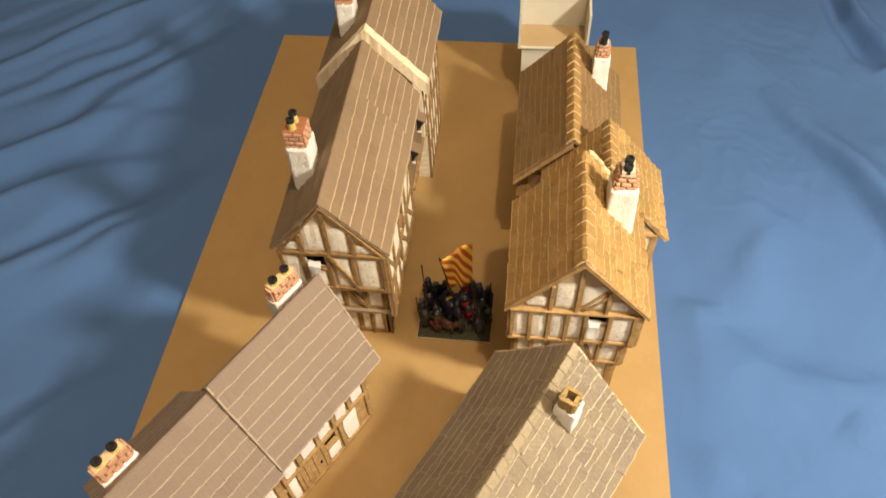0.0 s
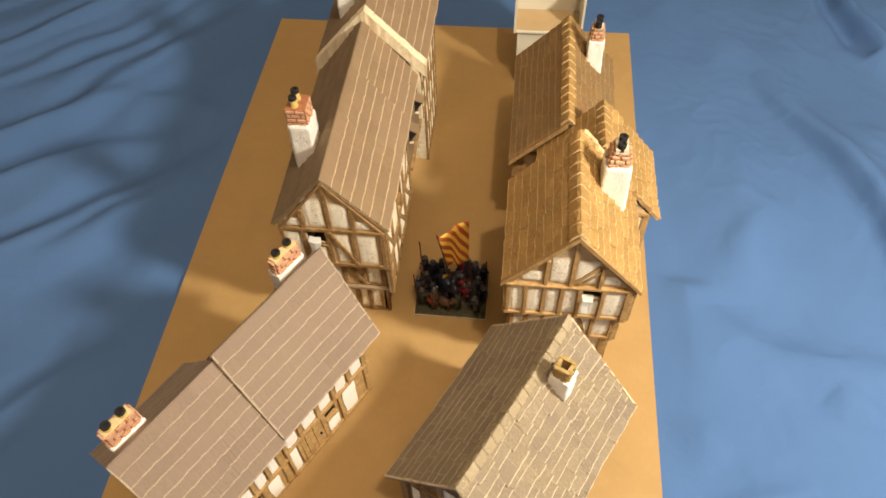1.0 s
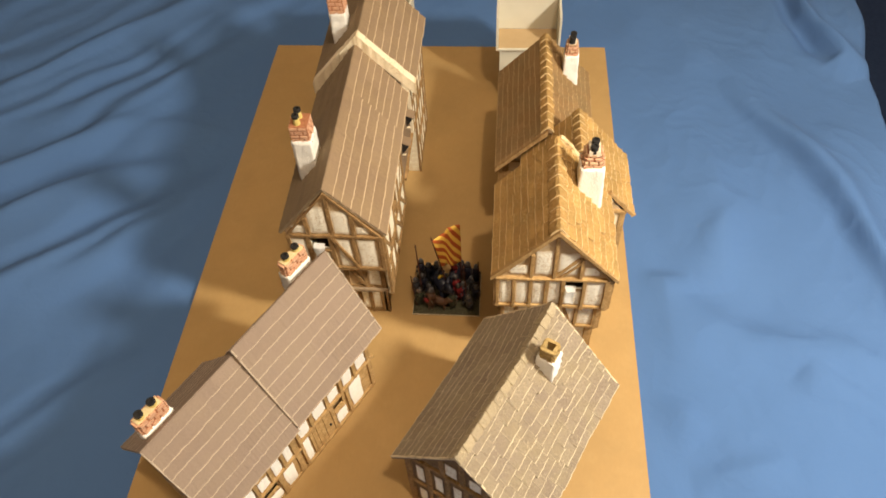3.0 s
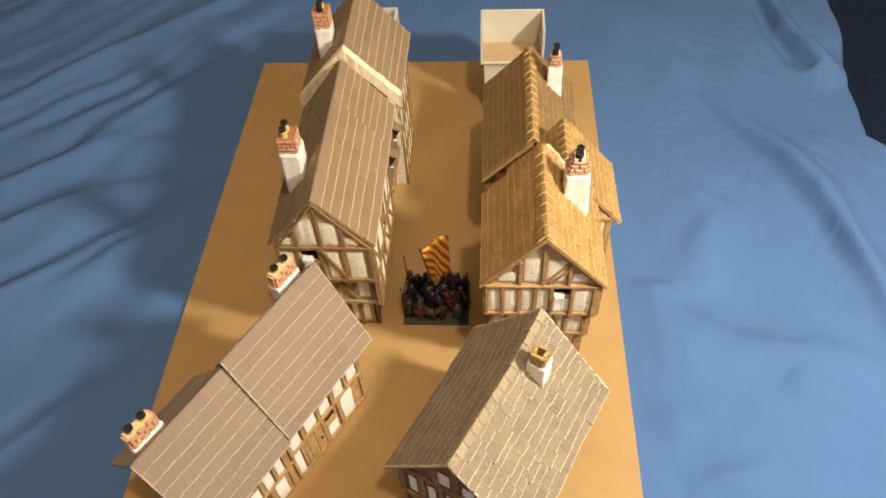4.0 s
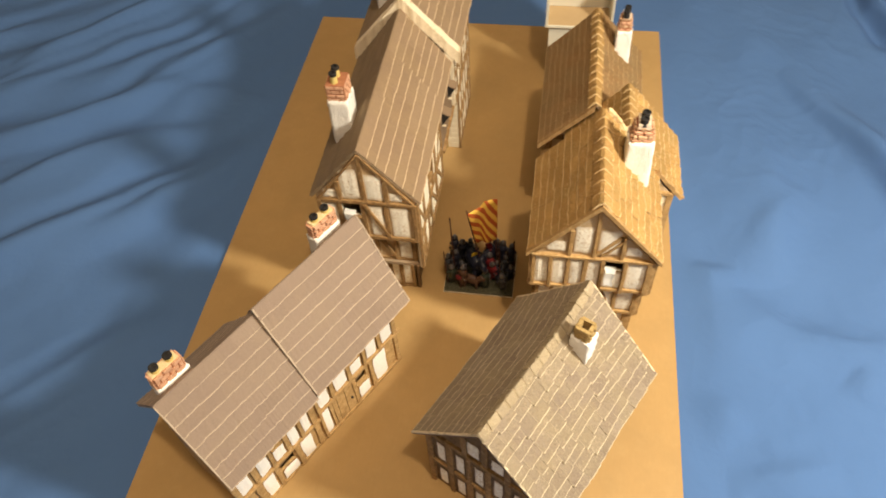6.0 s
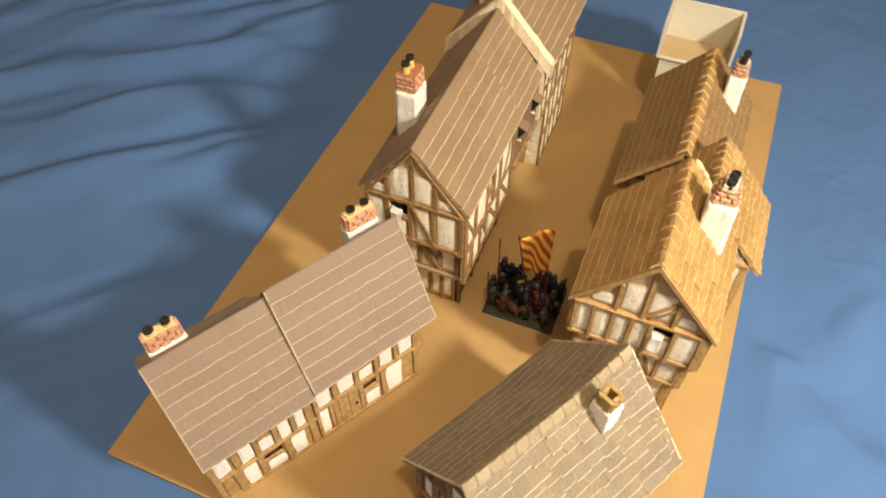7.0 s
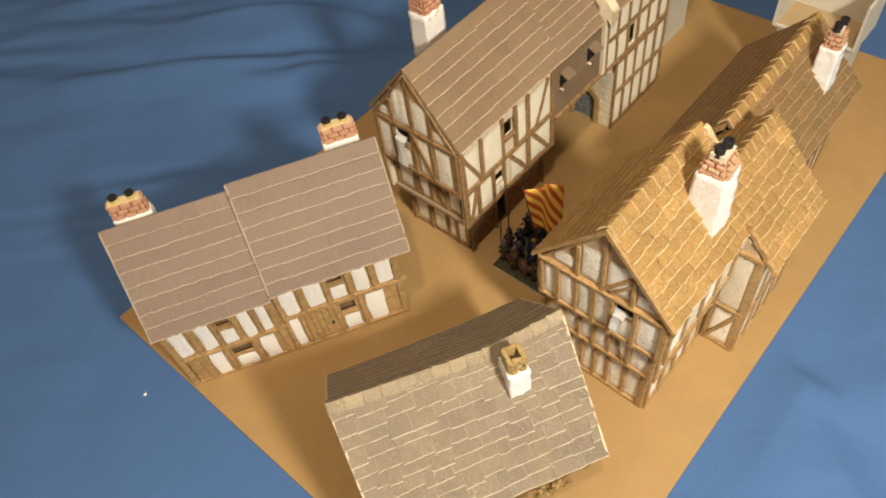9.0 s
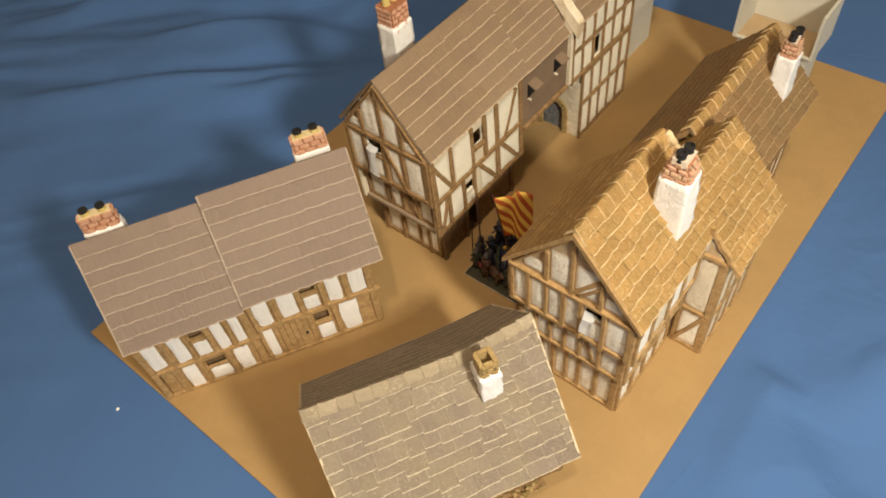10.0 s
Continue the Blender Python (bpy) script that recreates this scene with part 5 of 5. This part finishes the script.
    for lo, hi in (((-1, -1), (1, -0.55)), ((-1, 0.55), (1, 1)), ((-1, -0.55), (-0.55, 0.55)), ((0.55, -0.55), (1, 0.55))):
        cuboid(bm, (cx + 0.0049 * lo[0], cy + 0.0046 * lo[1], 0.130), (cx + 0.0049 * hi[0], cy + 0.0046 * hi[1], 0.1415), jitter=0.0003)
    top = part("stone_top", bm, STONE, h, "hollow yellow stone chimney top")
    brick_ring(top, (cx - 0.0049, cy - 0.0046), (cx + 0.0049, cy + 0.0046), 0.1300, 3, STONE, 2, 2, 0.0038)


def build_card_house(m, sx, sy, high, floor_z, front, label):
    """An unroofed building shell of grey card, with its upper floor laid. front: the height of its near wall."""
    h = thing("card_building", m, label, "card model", "card building shells")
    t = 0.0022
    for name, lo, hi in (("wall", (-sx, -sy, floor_z), (-sx + t, sy, high)), ("wall", (sx - t, -sy, floor_z), (sx, sy, high)), ("wall", (-sx + t, sy - t, floor_z), (sx - t, sy, high)), ("wall", (-sx + t, -sy, floor_z), (sx - t, -sy + t, front))):
        bm = bmesh.new()
        cuboid(bm, lo, hi, jitter=0.0002)
        part(name, bm, CARD, h)
    bm = bmesh.new()
    cuboid(bm, (-sx + t, -sy + t, floor_z - 0.002), (sx - t, sy - t, floor_z))
    part("upper_floor", bm, CARD_FLOOR, h, "bare brown card floor")
    k = 0.004
    for lo, hi in (((-sx + k, -sy + k, 0), (-sx + k + t, sy - k, floor_z - 0.002)), ((sx - k - t, -sy + k, 0), (sx - k, sy - k, floor_z - 0.002)), ((-sx + k + t, sy - k - t, 0), (sx - k - t, sy - k, floor_z - 0.002)), ((-sx + k + t, -sy + k, 0), (sx - k - t, -sy + k + t, floor_z - 0.002))):
        bm = bmesh.new()
        cuboid(bm, lo, hi, jitter=0.0002)
        part("lower_wall", bm, CARD, h)


build_cottage()
build_gatehouse()
build_hall()
build_merchant()
build_tiled()
build_barn()
build_card_house(pose(0.1050, 0.5265, 0), 0.0335, 0.0207, 0.105, 0.065, 0.067, "open unroofed card building shell, grey-white inside")
build_card_house(pose(-0.0500, 0.5200, 0), 0.0310, 0.0340, 0.105, 0.055, 0.105, "open unroofed card building shell behind the hall")


# ---- miniature stand in the street ----
def mat_flag():
    m, n, l, b = material("striped_flag", 0.75)
    tc = n.new("ShaderNodeTexCoord")
    sep = n.new("ShaderNodeSeparateXYZ")
    l.new(tc.outputs["UV"], sep.inputs[0])
    u, v = sep.outputs[0], sep.outputs[1]
    bow = maths(n, l, "MULTIPLY", maths(n, l, "SINE", maths(n, l, "MULTIPLY", u, 8.0)), 0.012)
    along = maths(n, l, "ADD", maths(n, l, "SUBTRACT", v, maths(n, l, "MULTIPLY", u, 0.95)), bow)
    band = maths(n, l, "SINE", maths(n, l, "MULTIPLY", along, 2 * math.pi / 0.285))
    c = ramp(n, l, maths(n, l, "ADD", 0.5, maths(n, l, "MULTIPLY", band, 0.5)), [(0.40, (0.80, 0.52, 0.09)), (0.58, (0.42, 0.075, 0.02))])
    c = blend(n, l, maths(n, l, "MULTIPLY", noise_node(n, l, 300.0), 0.2), c, (0.45, 0.25, 0.05))
    l.new(c, b.inputs["Base Color"])
    return m


def paint(name, c, rough=0.45, metal=0.0):
    m, n, l, b = material(name, rough, metal)
    k = blend(n, l, maths(n, l, "MULTIPLY", noise_node(n, l, 500.0), 0.7), c, tuple(0.35 * v for v in c))
    l.new(k, b.inputs["Base Color"])
    return m


FLAG = mat_flag()
COATS = [paint("blue_black", (0.020, 0.022, 0.040), 0.35), paint("dark_green", (0.040, 0.050, 0.036)), paint("dark_red", (0.22, 0.022, 0.026)), paint("brown_coat", (0.10, 0.050, 0.030)), paint("grey_coat", (0.050, 0.050, 0.060)), paint("deep_blue", (0.013, 0.015, 0.030), 0.30)]
STEEL = paint("dull_steel", (0.20, 0.20, 0.225), 0.38, 0.75)
YELLOW = paint("yellow_shield", (0.62, 0.42, 0.05))
RED = paint("red_shield", (0.20, 0.020, 0.030))
FLOCK = mat_rough("dark_flock", (0.036, 0.036, 0.021), (0.095, 0.088, 0.054), 500.0, 0.95, 700.0, 0.002, fleck=(0.15, 0.14, 0.10))
EDGING = mat_rough("base_edge", (0.40, 0.34, 0.24), (0.62, 0.56, 0.44), 300.0, 0.9)
SHAFT = paint("spear_shaft", (0.085, 0.030, 0.018))


def figurine(owner, x, y, turn, coat, shield, tall=0.020):
    """A plain little soldier shape: legs, skirted body, shoulders, arms, helmet, blade and shield in one mesh."""
    bm = bmesh.new()
    mats = [coat, STEEL, shield or coat]
    m = Matrix.Translation((x, y, 0.0022)) @ Matrix.Rotation(turn, 4, "Z") @ Matrix.Rotation(random.uniform(-0.14, 0.14), 4, "X")

    def add(build, index):
        before = set(bm.faces)
        build()
        for f in set(bm.faces) - before:
            f.material_index = index
            f.smooth = True

    def ball(at, size, index, tilt=0.0, fine=1):
        q = Matrix.Translation(at) @ Matrix.Rotation(tilt, 4, "X") @ Matrix.Diagonal((*size, 1))
        add(lambda: bmesh.ops.create_icosphere(bm, subdivisions=fine, radius=1.0, matrix=q), index)

    k = tall / 0.020
    stride = random.uniform(0.0006, 0.0016)
    for s in (-1, 1):
        ball((s * 0.0013, s * stride, 0.0030), (0.0011, 0.0013, 0.0036 * k), 0)
        ball((s * 0.0013, s * stride - 0.0009, 0.0004), (0.0010, 0.0017, 0.0006), 0)
    add(lambda: tube(bm, [(0.0024 * k, 0.0042 * k), (0.0027 * k, 0.0050 * k), (0.0019 * k, 0.0088 * k), (0.0026 * k, 0.0125 * k), (0.0021 * k, 0.0146 * k), (0.0009 * k, 0.0152 * k)], 10), 0)
    ball((0, -0.0002, 0.0166 * k), (0.0015 * k, 0.0016 * k, 0.0018 * k), 0, fine=2)
    add(lambda: tube(bm, [(0.0019 * k, 0.0168 * k), (0.0018 * k, 0.0178 * k), (0.0011 * k, 0.0190 * k), (0.0003 * k, 0.0200 * k)], 10), 1)
    for s in (-1, 1):
        ball((s * 0.0027 * k, -0.0008, 0.0122 * k), (0.0011, 0.0012, 0.0026 * k), 0, 0.35)
        ball((s * 0.0028 * k, -0.0026, 0.0096 * k), (0.0009, 0.0022, 0.0010), 0, -0.25)
    if random.random() < 0.6:
        blade = Matrix.Translation((0.0029 * k, -0.0046, 0.0098 * k)) @ Matrix.Rotation(random.uniform(-0.5, 0.6), 4, "X")
        add(lambda: cuboid(bm, (-0.0003, -0.0003, 0.0), (0.0003, 0.0003, 0.0085), blade), 1)
    if shield:
        ball((-0.0024, -0.0040, 0.0098 * k), (0.0030, 0.0008, 0.0038), 2, 0.1, 2)
    for v in bm.verts:
        v.co = m @ v.co
    ob = part("figurine", bm, mats[0], owner)
    for q in mats[1:]:
        ob.data.materials.append(q)
    return ob


def horse(owner, x, y, turn, coat, size=1.0):
    """A plain dark horse shape with trapper."""
    bm = bmesh.new()
    for (px, py, pz), (sx, sy, sz), tilt in (((0, 0, 0.0115), (0.0046, 0.0098, 0.0062), 0), ((0, -0.0098, 0.0165), (0.0026, 0.0036, 0.0062), 0.6), ((0, -0.0130, 0.0205), (0.0021, 0.0042, 0.0022), 0.5), ((0, 0.0098, 0.0110), (0.0012, 0.0022, 0.0060), -0.3)):
        bmesh.ops.create_icosphere(bm, subdivisions=2, radius=1.0, matrix=Matrix.Translation((px, py, pz)) @ Matrix.Rotation(tilt, 4, "X") @ Matrix.Diagonal((sx, sy, sz, 1)))
    for px in (-0.0026, 0.0026):
        for py in (-0.0070, 0.0070):
            tube(bm, [(0.0013, 0), (0.0010, 0.004), (0.0018, 0.010)], 7, (px, py))
    m = Matrix.Translation((x, y, 0.0022)) @ Matrix.Rotation(turn, 4, "Z") @ Matrix.Scale(size, 4)
    for v in bm.verts:
        v.co = m @ v.co
    for f in bm.faces:
        f.smooth = True
    return part("horse_figurine", bm, coat, owner)


def rod(owner, name, a, b, r, mat):
    bm = bmesh.new()
    a, b = Vector(a), Vector(b)
    tube(bm, [(r, 0), (r, (b - a).length * 0.94), (r * 1.5, (b - a).length * 0.95), (r * 0.2, (b - a).length)], 6)
    m = Matrix.Translation(a) @ (b - a).to_track_quat("Z", "Y").to_matrix().to_4x4()
    for v in bm.verts:
        v.co = m @ v.co
    return part(name, bm, mat, owner)


def build_stand():
    ox, oy = 0.0355, 0.2350
    st = thing("miniature_stand", pose(ox, oy, 0, 0, 0, 0), "dark base of painted miniature soldiers with a striped flag", "miniatures")
    hx, hy = 0.0300, 0.0230
    bm = bmesh.new()
    n = 14
    cuboid(bm, (-hx, -hy, 0.0), (hx, hy, 0.0016))
    base = part("base", bm, EDGING, st, "pale-edged card base")
    vs, fs = [], []
    for j in range(n + 1):
        for i in range(n + 1):
            u, v = 2 * i / n - 1, 2 * j / n - 1
            rim = max(abs(u), abs(v)) > 0.97
            vs.append((u * hx * 0.985, v * hy * 0.985, 0.0017 if rim else 0.0026 + 0.0009 * noise.noise(Vector((u * 5, v * 5, 0)))))
    fs = [(j * (n + 1) + i, j * (n + 1) + i + 1, (j + 1) * (n + 1) + i + 1, (j + 1) * (n + 1) + i) for j in range(n) for i in range(n)]
    me = bpy.data.meshes.new("flock")
    me.from_pydata(vs, [], fs)
    me.materials.append(FLOCK)
    new("flock", me).parent = base
    rows = ((-0.0235, -0.0120, 0.3, 1, None), (-0.0135, -0.0165, -0.4, 3, RED), (0.0060, -0.0155, 0.0, 1, None), (0.0160, -0.0080, 0.3, 0, None), (-0.0160, -0.0050, 0.4, 0, None), (0.0215, -0.0150, -0.5, 4, None),
            (-0.0215, 0.0035, 0.1, 0, None), (0.0085, -0.0010, 0.3, 2, None), (0.0265, -0.0040, 0.0, 0, None),
            (-0.0245, 0.0150, 0.0, 0, None), (0.0180, 0.0150, 0.0, 0, None), (0.0255, 0.0120, -0.1, 0, None), (-0.0175, 0.0145, 0.2, 0, None), (-0.0110, 0.0165, -0.1, 4, None),
            (0.0215, 0.0040, -0.2, 4, None), (0.0125, 0.0190, 0.1, 0, None), (-0.0262, -0.0050, 0.5, 4, None), (0.0115, -0.0050, -0.2, 2, None))
    for x, y, turn, c, sh in rows:
        figurine(st, x, y, turn, COATS[c], sh, random.uniform(0.0225, 0.0300))
    horse(st, -0.0055, 0.0010, 0.55, COATS[5], 1.4)
    rider = figurine(st, -0.0050, 0.0040, 0.55, COATS[0], YELLOW, 0.019)
    rider.location.z = 0.0150
    horse(st, 0.0060, 0.0100, -0.3, COATS[0], 1.2)
    horse(st, -0.0060, -0.0145, 1.2, COATS[3], 0.8)
    rider = figurine(st, 0.0060, 0.0115, -0.3, COATS[2], None, 0.018)
    rider.location.z = 0.0125
    rod(st, "spear", (-0.0205, -0.0110, 0.003), (-0.0230, -0.0085, 0.084), 0.0006, SHAFT)
    rod(st, "spear", (-0.0265, -0.0150, 0.003), (-0.0300, -0.0090, 0.040), 0.0005, SHAFT)
    rod(st, "spear", (0.0180, -0.0090, 0.003), (0.0160, -0.0070, 0.055), 0.0006, SHAFT)
    rod(st, "spear", (0.0280, 0.0110, 0.003), (0.0275, 0.0130, 0.034), 0.0005, SHAFT)
    rod(st, "flag_pole", (0.0030, -0.0010, 0.003), (-0.0096, -0.0076, 0.0925), 0.0007, SHAFT)
    rod(st, "spear", (0.0130, 0.0080, 0.003), (0.0125, 0.0082, 0.046), 0.0007, SHAFT)
    nu, nv = 14, 12
    vs, uv = [], []
    for j in range(nv + 1):
        for i in range(nu + 1):
            u, v = i / nu, j / nv
            wave = 0.0025 * math.sin(2.2 + 7.2 * u + 1.2 * v) * min(1, 2 * u)
            crown = (0.0078 / (1.0 + math.exp((u - 0.50) / 0.022)) - 0.0030 * max(0.0, 1 - u / 0.18) - 0.0010) * v ** 2
            low = 0.0405 + 0.0075 * u
            vs.append((0.0130 - 0.0225 * u + 0.0060 * u * (1 - v) + 0.4 * wave * (1 - u), 0.0080 - 0.0155 * u + 0.0030 * u * (1 - v) + wave * min(1, 4 * (1 - u)), low + (0.0870 + 0.0025 * u - low) * v + crown))
            uv.append((u, v))
    fs = [(j * (nu + 1) + i, j * (nu + 1) + i + 1, (j + 1) * (nu + 1) + i + 1, (j + 1) * (nu + 1) + i) for j in range(nv) for i in range(nu)]
    me = bpy.data.meshes.new("flag")
    me.from_pydata(vs, [], fs)
    lay = me.uv_layers.new(name="UVMap")
    for lp in me.loops:
        lay.data[lp.index].uv = uv[lp.vertex_index]
    me.polygons.foreach_set("use_smooth", [True] * len(fs))
    me.materials.append(FLAG)
    flag = new("flag", me)
    flag.parent = st
    thick = flag.modifiers.new("thickness", "SOLIDIFY")
    thick.thickness = 0.0005
    tagged(flag, "yellow flag with wavy red stripes")


build_stand()

bm = bmesh.new()
bmesh.ops.create_icosphere(bm, subdivisions=1, radius=0.0016, matrix=Matrix.Translation((-0.1285, -0.0264, -0.0035)) @ Matrix.Diagonal((0.8, 1.0, 0.6, 1)))
tagged(part("lint", bm, PAPER), "tiny white speck of lint on the blue sheet", "lint")
